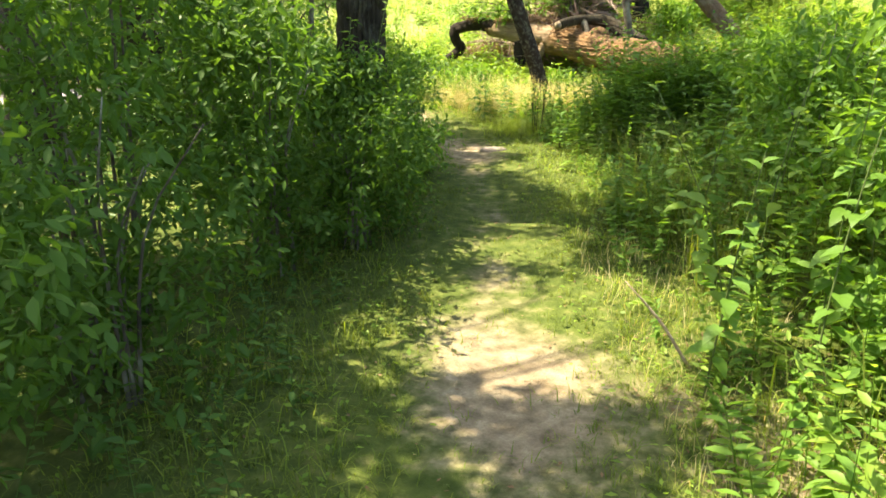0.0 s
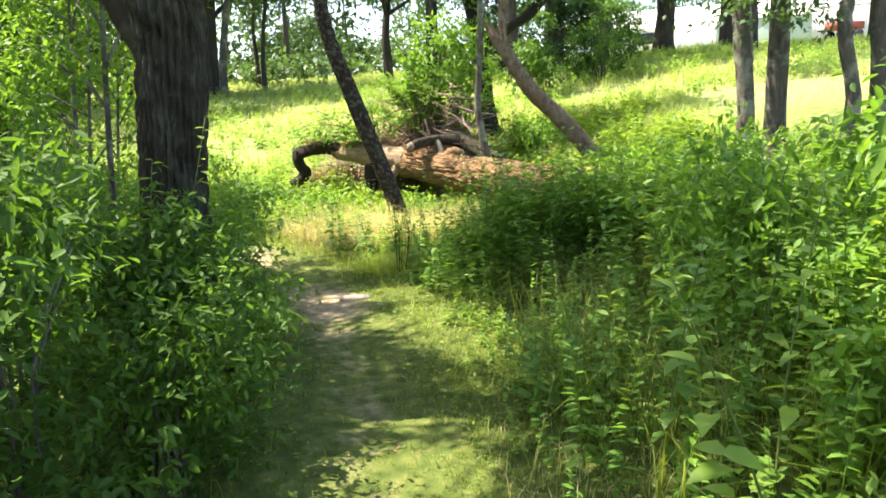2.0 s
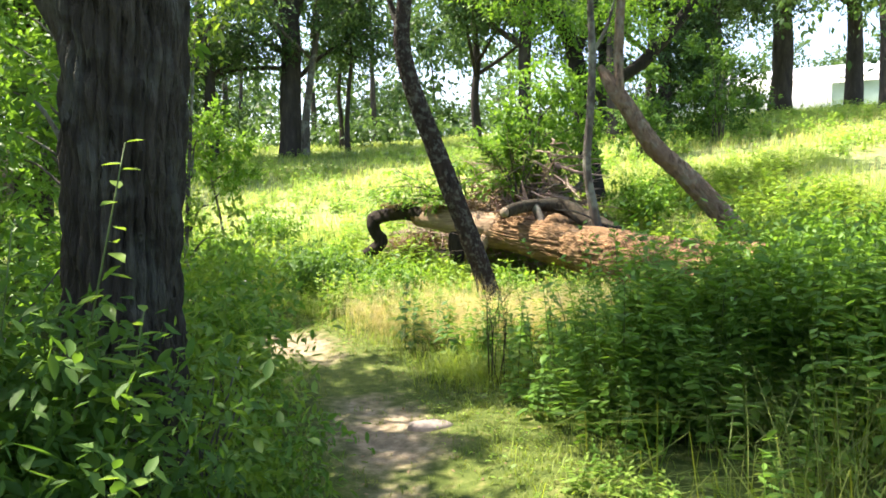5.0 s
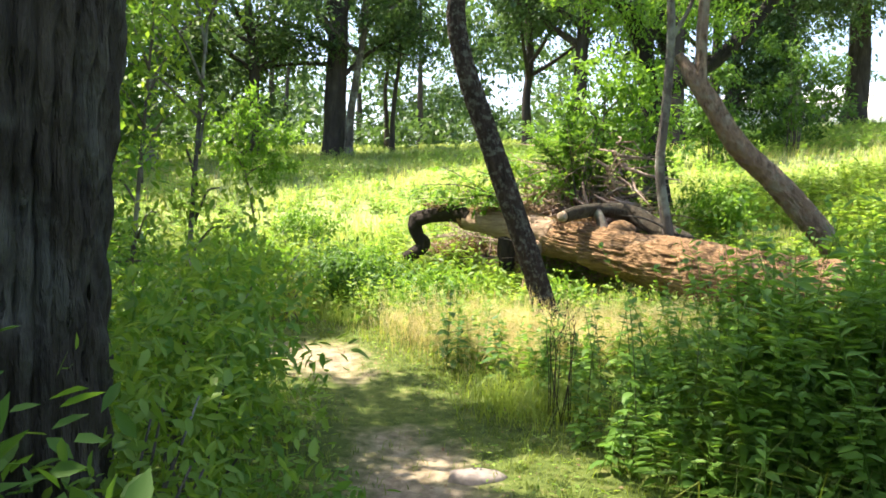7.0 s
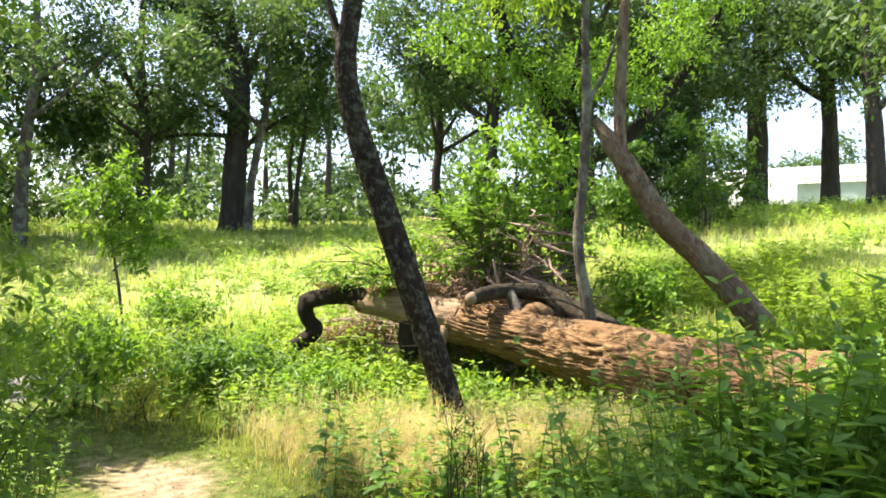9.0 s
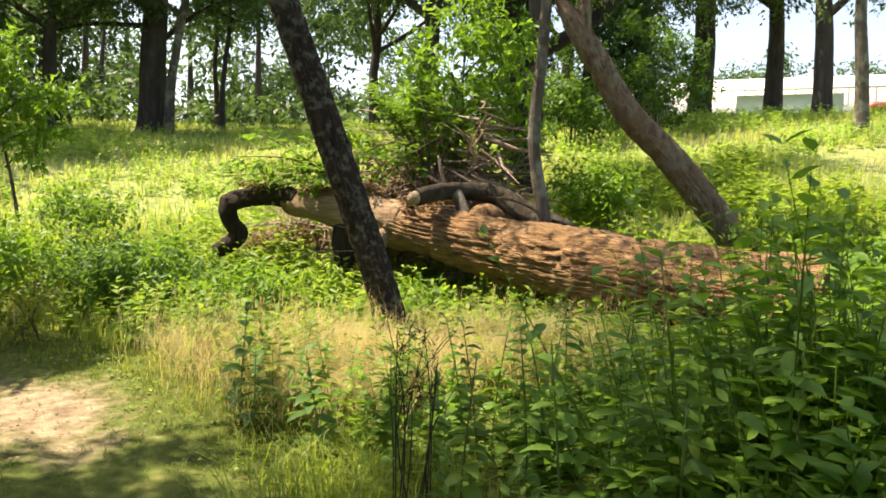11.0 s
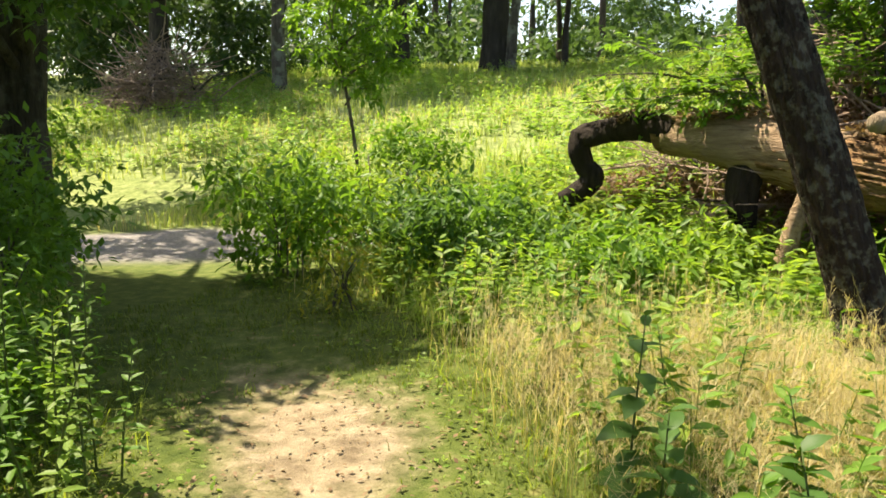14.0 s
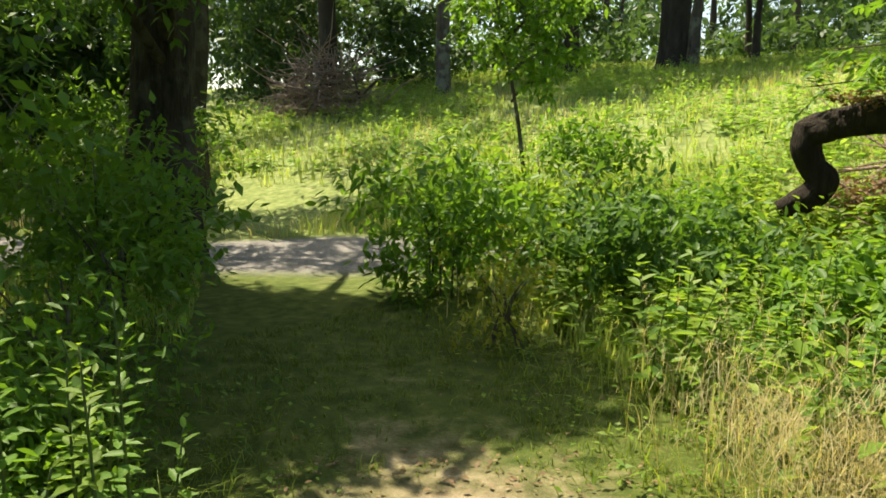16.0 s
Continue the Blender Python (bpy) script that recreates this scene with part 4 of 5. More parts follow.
def patchy(x, y, s=1.0, ph=0.0):
    return 0.5 + 0.25 * np.sin(1.9 * s * x + 1.3 * s * y + ph) + 0.25 * np.sin(2.7 * s * y - 1.1 * s * x + 2 * ph)


def stuff(name, vf, mat, label, category):
    return tagged(new(name, mesh_np(name, vf[0], vf[1], mat)), label, category, "", "stuff")


def shrub(name, x, y, w, h, seed, mat, label, per=150, size=0.075, shape=FULL, stems=9, category="shrub", z_low=0.12, group=""):
    """Leafy shrub: several stems from the ground, leaves in sprays all over them."""
    rng = np.random.default_rng(seed)
    z = gz(x, y)
    t = thing(name, (x, y, z), label, category, group)
    for i in range(stems):
        a = rng.uniform(0, 6.28)
        q = rng.uniform(0.2, 0.9)
        e = np.array([x + math.cos(a) * w * q, y + math.sin(a) * w * q, z + h * rng.uniform(0.7, 1.02)])
        b = np.array([x + math.cos(a) * 0.12, y + math.sin(a) * 0.12, z - 0.05])
        V, F = tube([b, b * 0.5 + e * 0.5 + np.array([0, 0, 0.12 * h]) - 0.1 * np.array([math.cos(a), math.sin(a), 0]), e], [0.007 + 0.004 * h, 0.006, 0.003], 5, 0, 3, 0.0, seed + i, 7)
        part("stem", mesh_np("stem", V, F, M_BARK_GREY), t)
    cl = []
    for i in range(int(5 + 4 * w * h)):
        a = rng.uniform(0, 6.28)
        q = rng.uniform(0, 0.85) ** 0.6
        hz = rng.uniform(z_low, 0.98) * h
        sh = 1.0 - 0.5 * max(0, hz / h - 0.55)
        cl.append(((x + math.cos(a) * w * q * sh, y + math.sin(a) * w * q * sh, z + hz), tuple(rng.uniform(0.22, 0.42) * np.array([1, 1, 0.8]))))
    V, F = crown(rng, cl, per * 0.72, size * 1.1, shape, 0.35)
    V[:, 2] = np.maximum(V[:, 2], z + 0.01)
    part("foliage", mesh_np("foliage", V, F, mat), t)
    return t


def leafy_weed(name, x, y, h, n, leaf, seed, label, mat=None, shape=BROAD, group="", category="weed", lean=(0, 0), droop=0.35):
    """A single tall weed whose leaves are parts of their own."""
    rng = np.random.default_rng(seed)
    z = gz(x, y)
    t = thing(name, (x, y, z), label, category, group)
    top = np.array([x + lean[0], y + lean[1], z + h])
    b = np.array([x, y, z - 0.03])
    V, F = tube([b, b * 0.5 + top * 0.5 + np.array([lean[0] * -0.15, 0, 0]), top], [0.0045, 0.004, 0.002], 6, 0, 3, 0, seed, 9)
    part("stem", mesh_np("stem", V, F, M_STEM), t)
    for i in range(n):
        f = 0.22 + 0.78 * min(1, max(0, (i + rng.normal(0, 0.35)) / (n - 1)))
        p = b + (top - b) * f
        az = (i // 2) * 1.571 + (i % 2) * 3.1416 + rng.normal(0, 0.5) + seed
        w = np.array([[math.cos(az), math.sin(az), 0.1 + 0.8 * f**4]])
        s = leaf * (1.1 - 0.6 * f**2) * rng.uniform(0.8, 1.15)
        V, F = leaves(p[None], w, [s], rng, shape, 0.3, droop)
        part("leaf", mesh_np("leaf", V, F, mat or M_LEAF), t)
    return t


def build_undergrowth():
    rng = np.random.default_rng(42)

    # left hedge along the trail
    left = [(-1.42, 5.35, 0.38, 1.05), (-1.38, 6.15, 0.36, 1.0), (-1.5, 6.9, 0.4, 1.0), (-1.35, 4.5, 0.35, 0.9), (-1.95, 0.9, 0.75, 1.25), (-1.9, 2.2, 0.7, 1.35), (-2.3, 3.2, 0.9, 2.3), (-1.75, 3.9, 0.55, 1.5), (-2.15, 4.8, 0.75, 1.75), (-1.7, 5.3, 0.42, 1.15),
            (-2.6, 6.3, 0.8, 1.6), (-1.85, 7.1, 0.55, 1.15), (-2.4, 7.9, 0.75, 1.35), (-2.2, 8.8, 0.6, 1.2), (-3.35, 9.45, 0.6, 1.4), (-3.3, 4.2, 1.0, 2.8), (-3.6, 7.4, 1.0, 2.2),
            (-3.2, 1.6, 1.0, 2.6), (-2.9, -0.2, 0.9, 2.0), (-4.5, 11.0, 0.7, 1.4), (-3.7, 11.2, 0.32, 0.65), (-3.4, 10.7, 0.28, 0.5), (-4.5, 12.0, 0.4, 0.8), (-3.3, 10.1, 0.3, 0.6), (-4.6, 9.4, 1.1, 2.4), (-5.1, 12.3, 0.75, 1.2), (-5.8, 11.2, 1.1, 2.2), (-6.1, 13.0, 0.7, 1.1), (-6.7, 13.2, 0.9, 1.7), (-7.6, 14.8, 0.9, 1.6)]
    for i, (x, y, w, h) in enumerate(left):
        # Light and shade put into leaf colour: dark near the start, brighter past the trunk.
        shrub("shrub", x, y, w, h, 200 + i, (M_LEAF_BRIGHT if i % 2 else M_LEAF) if 6.0 < y < 9.0 and x > -3 else M_LEAF_SHADE if y < 5.7 and x > -2.5 else M_LEAF_DARK if i % 3 and y < 10 else M_LEAF, "dense green shrub crowding the shaded trail edge", (105 if y < 4.2 else 130) if x > -2.5 or h < 0.75 else 48, (0.068 if y < 4.2 else 0.056) if x > -2.5 else (0.05 if h < 0.75 else 0.08), FULL if x > -2.5 or h < 0.75 else DIAM, 8, group="shrubs along the shaded side of the trail")

    # low shrubs round the bend, beside the gravel
    bend = [(-3.85, 14.1, 0.6, 0.8), (-3.4, 14.9, 0.7, 1.0), (-4.45, 15.4, 0.6, 0.9), (-2.5, 14.2, 0.5, 0.7), (-2.4, 15.3, 0.6, 0.75), (-4.9, 16.6, 0.6, 0.85), (-3.6, 16.6, 0.7, 0.9), (-1.7, 14.7, 0.45, 0.32), (-1.2, 13.7, 0.5, 0.42), (-0.6, 14.2, 0.4, 0.3), (0.4, 13.7, 0.45, 0.4)]
    for i, (x, y, w, h) in enumerate(bend):
        shrub("shrub", x, y, w, h, 260 + i, (M_LEAF, M_LEAF_BRIGHT, M_LEAF, M_LEAF_DARK)[i % 4], "low rounded green shrub in the sunny meadow", 85, 0.085, FULL, 7, group="low shrubs beside the gravel track")
    shrub("shrub", -2.92, 13.2, 0.2, 0.42, 290, M_LEAF_YELLOW, "small shrub with yellowing leaves at the trail edge", 42, 0.05, FULL, 6)

    # shrubs on the right-hand side
    right = [(1.45, 8.3, 0.35, 0.95), (2.0, 8.9, 0.5, 1.0), (2.6, 9.9, 0.6, 1.1), (2.6, 6.4, 0.8, 1.5), (3.4, 8.2, 0.9, 1.5), (3.2, 3.4, 0.9, 2.2), (2.3, 1.6, 0.6, 1.7), (4.4, 5.6, 1.0, 1.8), (3.3, 10.3, 0.7, 1.1), (4.8, 9.2, 1.0, 1.4), (4.6, 12.4, 0.6, 0.7), (3.9, 13.1, 0.5, 0.6), (2.9, 15.4, 0.6, 0.7), (3.6, 12.85, 0.4, 0.75), (4.25, 12.95, 0.45, 0.6), (2.1, 3.6, 0.55, 2.05), (2.6, 4.8, 0.6, 2.1), (2.0, 5.4, 0.5, 1.5), (2.5, 2.6, 0.6, 2.25), (1.7, 2.7, 0.4, 1.7)]
    for i, (x, y, w, h) in enumerate(right):
        shrub("shrub", x, y, w, h, 320 + i, M_LEAF_BRIGHT if i in (11, 13, 14) else M_LEAF, "leafy green shrub among tall weeds", 90, 0.085, FULL, 7, group="shrubs among the tall weeds")

    shrub("shrub", 6.3, 22.0, 1.3, 2.6, 350, M_LEAF_DARK, "tall dark green thicket at the meadow edge", 70, 0.12, DIAM, 8)
    shrub("shrub", 4.2, 21.0, 1.0, 2.0, 351, M_LEAF_DARK, "tall dark green thicket at the meadow edge", 70, 0.12, DIAM, 8)

    # tall weeds beside the trail, single plants with big leaves
    def ok(x, y):
        return trail_dist(x, y) > 0.95
    k = 0
    for x, y, h, lf in [(0.62, 2.55, 1.15, 0.17), (0.95, 2.3, 1.35, 0.19), (0.85, 3.05, 1.3, 0.18), (1.2, 2.9, 1.5, 0.2), (1.35, 2.3, 1.6, 0.2), (1.1, 3.6, 1.45, 0.18), (1.6, 3.3, 1.7, 0.2), (0.9, 4.2, 1.2, 0.17),
                        (1.4, 4.4, 1.5, 0.18), (1.3, 1.7, 1.5, 0.2), (1.7, 2.0, 1.8, 0.2), (1.8, 4.2, 1.6, 0.18), (0.35, 8.6, 0.95, 0.16), (0.6, 9.0, 1.0, 0.17), (0.15, 9.3, 0.75, 0.16), (0.85, 8.7, 1.05, 0.17), (0.5, 9.6, 0.8, 0.16), (1.0, 9.5, 0.9, 0.17), (-0.05, 10.2, 0.62, 0.15), (0.35, 10.3, 0.7, 0.15), (0.8, 10.4, 0.75, 0.15), (-0.75, 11.3, 0.55, 0.15)]:
        k += 1
        leafy_weed("weed", x, y, h, 20, lf * 0.74, 400 + k, "tall upright weed with broad toothed green leaves", M_LEAF if k % 3 else M_LEAF_BRIGHT, TOOTH, "broad-leaved weeds beside the trail", lean=(rng.normal(0, 0.2) * h, rng.normal(0, 0.15) * h))
    for x, y, h in [(0.75, 8.15, 1.0), (1.05, 8.45, 1.1), (1.3, 8.0, 1.15), (0.6, 8.4, 0.8), (1.5, 8.8, 1.05), (0.9, 9.1, 0.9), (1.3, 9.4, 0.95), (0.35, 9.9, 0.75), (0.7, 10.0, 0.85), (1.15, 10.1, 0.9), (1.6, 9.9, 0.95), (1.0, 10.7, 0.8), (0.55, 10.6, 0.7), (1.5, 10.6, 0.85), (-0.35, 10.9, 0.5), (0.1, 11.0, 0.55), (-0.95, 11.75, 0.5), (-1.25, 12.2, 0.5), (-0.55, 11.65, 0.45)]:
        k += 1
        leafy_weed("weed", x, y, h, 22, 0.125, 400 + k, "leafy nettle-like weed with paired green leaves", M_LEAF if k % 2 else M_LEAF_DARK, TOOTH * np.array([1, 0.8, 1]), "nettle-like weeds by the bend", lean=(rng.normal(0, 0.1), rng.normal(0, 0.1)), droop=0.3)
    for x, y, h in [(-2.72, 10.72, 0.78), (-2.6, 10.55, 0.7), (-2.85, 10.5, 0.82), (-2.5, 10.3, 0.6), (-2.95, 10.8, 0.7), (-2.78, 10.62, 0.62), (-2.66, 10.4, 0.74), (-3.1, 10.95, 0.6), (-3.0, 10.6, 0.66), (-2.9, 10.65, 0.55), (-2.58, 10.68, 0.5)]:
        k += 1
        leafy_weed("weed", x, y, h, 26, 0.07, 400 + k, "pale sunlit weed with many narrow leaves up its stem", M_LEAF_BRIGHT if k % 2 else M_LEAF, FULL, "pale weeds at the trail edge", lean=(0.12 + rng.normal(0, 0.12), -0.05 + rng.normal(0, 0.08)), droop=0.1)

    for i in range(16):
        k += 1
        x, y = -1.45 + rng.normal(0, 0.38), 12.95 + rng.normal(0, 0.3)
        leafy_weed("weed", x, y, rng.uniform(0.42, 0.66), 22, 0.135, 400 + k, "lush sunlit weed with broad fresh green leaves", M_LEAF_BRIGHT if i % 3 else M_LEAF, FULL, "lush weeds at the bend", lean=(rng.normal(0, 0.08), rng.normal(0, 0.08)), droop=0.25)
    for x, y, h, lx, ly in [(-1.5, 5.15, 1.75, 0.28, 0.1), (-1.42, 5.3, 1.3, 0.25, -0.1), (-1.6, 5.0, 1.55, 0.1, 0.2), (-1.3, 4.9, 1.0, 0.2, 0.0)]:
        k += 1
        leafy_weed("shoot", x, y, h, 34, 0.12, 400 + k, "arching leafy shoot in front of the big trunk", M_LEAF_BRIGHT, FULL, "arching shoots by the big trunk", "shoot", (lx, ly), 0.5)

    for x, y, h in ((-0.88, 10.92, 0.68), (-0.78, 10.8, 0.5), (-0.4, 10.35, 0.55)):
        k += 1
        leafy_weed("weed", x, y, h, 18, 0.15, 400 + k, "sturdy weed with broad dark green leaves in the dry grass", M_LEAF_DARK, TOOTH, "broad dark weeds in the dry grass", lean=(rng.normal(0, 0.06), rng.normal(0, 0.06)), droop=0.2)

    # masses of weeds that nobody could count
    def mass(name, n, x0, x1, y0, y1, keep, hfun, leaf, nl, mat, shape, label):
        xy = scatter(rng, n, x0, x1, y0, y1, keep)
        h = hfun(xy[:, 0], xy[:, 1]) * rng.uniform(0.6, 1.15, len(xy))
        L, S = weed_arrays(rng, on_ground(xy), h, nl, leaf, shape)
        V, F = join([L, S])
        stuff(name, (V, F), mat, label, "undergrowth")

    def hr(x, y):   # weeds grow taller away from the trail, tallest before the bend, lower towards the sun
        wall = np.exp(-(((y - 8.45) / 0.6) ** 2)) * (1.0 * np.clip((x - 0.35) / 0.3, 0, 1) + 0.45 * np.clip((x - 0.65) / 0.3, 0, 1))
        tall = np.clip((x - 0.45 + 0.25 * np.sin(1.7 * y) + 0.15 * np.sin(4.1 * y + 1)) / 1.7, 0, 1)
        edge = 0.8 * np.exp(-(((y - 5.0) / 1.3) ** 2)) * np.clip((x - 0.3) / 0.3, 0, 1)
        return np.maximum(np.maximum(wall, edge), (0.22 + 1.1 * tall**0.8) * np.where(y > 8, np.clip(1 - (y - 8) * 0.10, 0.55, 1), 1.0))
    right_side = lambda x, y: (trail_dist(x, y) > 0.8) & (x > -0.2)
    mass("weeds_tall", 2100, 0.4, 6.5, -1.0, 10.5, lambda x, y: right_side(x, y) & (rng.uniform(0, 1, len(x)) < patchy(x, y) + 0.25), hr, 0.12, 22, M_LEAF, FULL, "dense tall green weeds beside the trail")
    mass("weeds_thicket", 360, 0.55, 3.2, 7.8, 9.2, lambda x, y: trail_dist(x, y) > 0.95, hr, 0.13, 30, M_LEAF, FULL, "tall leafy weeds in a dense stand before the log")
    screen = np.random.default_rng(77)
    xy = scatter(screen, 120, 0.75, 2.1, 8.15, 9.05, lambda x, y: trail_dist(x, y) > 0.95)
    h = (1.2 + 0.1 * np.clip((xy[:, 0] - 0.75) / 0.4, 0, 1)) * screen.uniform(0.72, 1.12, len(xy))
    stuff("weeds_screen", join(list(weed_arrays(screen, on_ground(xy), h, 30, 0.125, FULL))), M_LEAF, "head-high leafy weeds between the trail and the log", "undergrowth")
    # Lighter leaf copy: sun on these weeds is put into the colour.
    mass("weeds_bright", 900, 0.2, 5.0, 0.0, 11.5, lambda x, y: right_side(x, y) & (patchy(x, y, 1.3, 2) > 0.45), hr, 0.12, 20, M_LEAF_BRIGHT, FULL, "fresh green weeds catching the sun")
    mass("weeds_low", 3600, -3.5, 6.0, 11.0, 17.5, lambda x, y: (trail_dist(x, y) > 1.15) & (gravel_mask(x, y) < 0.05) & (patchy(x, y, 1.1, 1) > 0.32), lambda x, y: 0.44 + 0 * x, 0.145, 12, M_LEAF_BRIGHT, FULL, "low leafy weeds round the fallen log")
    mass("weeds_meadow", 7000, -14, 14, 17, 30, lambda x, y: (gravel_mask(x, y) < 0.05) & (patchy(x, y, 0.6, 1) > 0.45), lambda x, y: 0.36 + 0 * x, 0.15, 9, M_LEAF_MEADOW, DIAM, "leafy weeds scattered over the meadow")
    mass("weeds_bend", 520, -1.7, 2.4, 10.0, 12.9, lambda x, y: (trail_dist(x, y) > 1.0) & (patchy(x, y, 1.7, 3) > 0.35), lambda x, y: 0.42 + 0 * x, 0.12, 16, M_LEAF, FULL, "leafy green weeds in the dry grass")
    mass("weeds_bend_bright", 260, -2.4, 1.6, 10.6, 13.4, lambda x, y: (trail_dist(x, y) > 0.95) & (patchy(x, y, 2.1, 5) > 0.5), lambda x, y: 0.40 + 0 * x, 0.10, 18, M_LEAF_BRIGHT, SLIM, "pale green narrow-leaved weeds in the dry grass")
    mass("weeds_bend_shaded", 330, 0.05, 2.8, 8.2, 10.6, lambda x, y: (trail_dist(x, y) > 1.0) & (patchy(x, y, 1.9, 4) > 0.3) & (y < 9.6 + 0.5 * x), lambda x, y: 0.33 + 0.17 * np.clip(x, 0, 2), 0.13, 16, M_LEAF, FULL, "broad-leaved weeds in the dappled shade by the bend")
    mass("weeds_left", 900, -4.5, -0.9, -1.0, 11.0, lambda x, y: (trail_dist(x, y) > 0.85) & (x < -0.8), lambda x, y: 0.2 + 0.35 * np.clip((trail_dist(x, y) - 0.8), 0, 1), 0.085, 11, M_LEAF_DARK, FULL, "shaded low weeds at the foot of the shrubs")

    # grass
    def turf(name, n, x0, x1, y0, y1, keep, h0, h1, w, mat, label, lean=0.35, bent=0.35):
        xy = scatter(rng, n, x0, x1, y0, y1, keep)
        h = rng.uniform(h0, h1, len(xy))
        return stuff(name, blades(on_ground(xy), h, w * rng.uniform(0.7, 1.2, len(xy)), rng, lean, bent), mat, label, "grass")

    def tufts(name, n, per, spread, x0, x1, y0, y1, keep, h0, h1, w, mat, label):
        c = scatter(rng, n, x0, x1, y0, y1, keep)
        size = rng.uniform(0.5, 1.0, len(c))
        xy = (c[:, None] + rng.normal(0, spread, (len(c), per, 2)) * size[:, None, None]).reshape(-1, 2)
        h = rng.uniform(h0, h1, len(xy)) * np.repeat(size, per)
        return stuff(name, blades(on_ground(xy), h, w * rng.uniform(0.7, 1.2, len(xy)), rng, 0.8, 0.8), mat, label, "grass")
    tufts("grass_tufts_trail", 6500, 10, 0.035, -4.2, 1.6, 5.5, 14.2, lambda x, y: (trail_dist(x, y) < 1.5) & (rng.uniform(0, 1, len(x)) < np.clip((trail_dist(x, y) - 0.25) / 0.45, 0.1, 1) + 0.8 * np.exp(-(((y - 13.0) / 1.0) ** 2))) & (np.hypot(x + 2.1, y - 11.2) > 0.65) & (gravel_mask(x, y) < 0.05), 0.03, 0.11, 0.0026, M_GRASS_SHORT, "tufts of short green grass on the trail")
    tufts("grass_tufts_start", 4200, 8, 0.04, -1.8, 1.2, -0.5, 6.5, lambda x, y: rng.uniform(0, 1, len(x)) < np.clip((trail_dist(x, y) - 0.2) / 0.5, 0.06, 1), 0.03, 0.12, 0.0026, M_GRASS_SHORT, "tufts of green grass beside the bare trail")
    turf("grass_trail", 48000, -3.6, 2.2, -1.0, 14.0, lambda x, y: (trail_dist(x, y) < 1.5) & (rng.uniform(0, 1, len(x)) < np.clip((trail_dist(x, y) - 0.08) / 0.6, 0.12, 1) * (0.35 + patchy(x, y, 2.2, 3)) * (1 - 0.9 * np.exp(-((x + 2.1) ** 2 + (y - 11.2) ** 2) / 0.6))), 0.02, 0.07, 0.0026, M_GRASS_SHORT, "short trampled grass on the trail", 1.0, 0.9)
    turf("grass_verge", 30000, -3.2, 3.0, -1.0, 13.0, lambda x, y: (trail_dist(x, y) > 0.62) & (trail_dist(x, y) < 1.7) & (rng.uniform(0, 1, len(x)) < patchy(x, y, 1.5, 1)), 0.05, 0.2, 0.0026, M_GRASS, "longer green grass along the trail", 0.9, 0.9)
    turf("grass_tall", 4200, 0.2, 5.0, -0.5, 8.0, lambda x, y: (trail_dist(x, y) > 1.05) & (rng.uniform(0, 1, len(x)) < patchy(x, y, 1.2, 4)), 0.35, 0.95, 0.0035, M_GRASS_SHORT, "tall green grass between the weeds", 0.6, 0.9)
    turf("grass_arching", 1100, 0.7, 3.0, 3.5, 7.4, lambda x, y: patchy(x, y, 1.4, 2) > 0.4, 0.7, 1.15, 0.003, M_GRASS_SHORT, "long arching grass blades over the weeds", 0.8, 1.3)
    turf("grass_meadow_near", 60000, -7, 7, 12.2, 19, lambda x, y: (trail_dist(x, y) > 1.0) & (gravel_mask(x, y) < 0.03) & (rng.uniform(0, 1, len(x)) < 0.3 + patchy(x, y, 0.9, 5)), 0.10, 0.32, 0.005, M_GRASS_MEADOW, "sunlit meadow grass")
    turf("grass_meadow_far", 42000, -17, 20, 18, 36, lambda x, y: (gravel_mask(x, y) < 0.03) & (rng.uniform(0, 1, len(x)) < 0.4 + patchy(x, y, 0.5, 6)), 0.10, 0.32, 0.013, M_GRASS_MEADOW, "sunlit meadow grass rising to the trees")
    turf("grass_tuft", 2600, -0.75, 0.45, 9.2, 10.5, lambda x, y: rng.uniform(0, 1, len(x)) < np.exp(-(((x + 0.15) / 0.4) ** 2 + ((y - 9.8) / 0.35) ** 2)), 0.12, 0.36, 0.004, M_GRASS, "bright green grass tuft in the sun by the trail", 0.8, 1.0)
    dry = lambda x, y: (trail_dist(x, y) > 0.7) & (0.8 * np.exp(-(((x + 0.1) / 1.3) ** 2 + ((y - 11.85) / 0.7) ** 2)) > rng.uniform(0, 1, len(x)))
    turf("grass_dry", 26000, -3, 3, 9.5, 14, dry, 0.2, 0.55, 0.0014, M_GRASS_DRY, "dry straw-coloured grass round the leaning tree", 0.3, 0.45)
    turf("grass_dry_field", 19000, -13, 12, 13.5, 26, lambda x, y: (gravel_mask(x, y) < 0.03) & (patchy(x, y, 0.45, 2.2) > 0.5), 0.12, 0.32, 0.004, M_GRASS_DRY, "patches of straw-coloured grass in the meadow", 0.6, 0.7)
    turf("grass_dry_verge", 2600, 0.2, 2.2, 1.4, 5.0, lambda x, y: (trail_dist(x, y) > 0.6) & (trail_dist(x, y) < 1.5), 0.04, 0.16, 0.0022, M_GRASS_DRY, "dry grass at the foot of the weeds", 0.5, 0.5)

    # feathery seed heads over the dry grass
    xy = scatter(rng, 7000, -3, 3, 9.5, 14, dry)
    foot = on_ground(xy)
    hh = rng.uniform(0.3, 0.62, len(xy))
    dirn = rng.normal(0, 0.22, (len(xy), 2))
    top = foot + np.column_stack([dirn * hh[:, None], hh])
    k = 12
    f = rng.uniform(0, 1, (len(xy), k, 1))
    st = top[:, None] - f * np.array([0, 0, 0.16]) - f * 0.06 * np.concatenate([dirn, 0 * dirn[:, :1]], 1)[:, None]
    st = st.reshape(-1, 3)
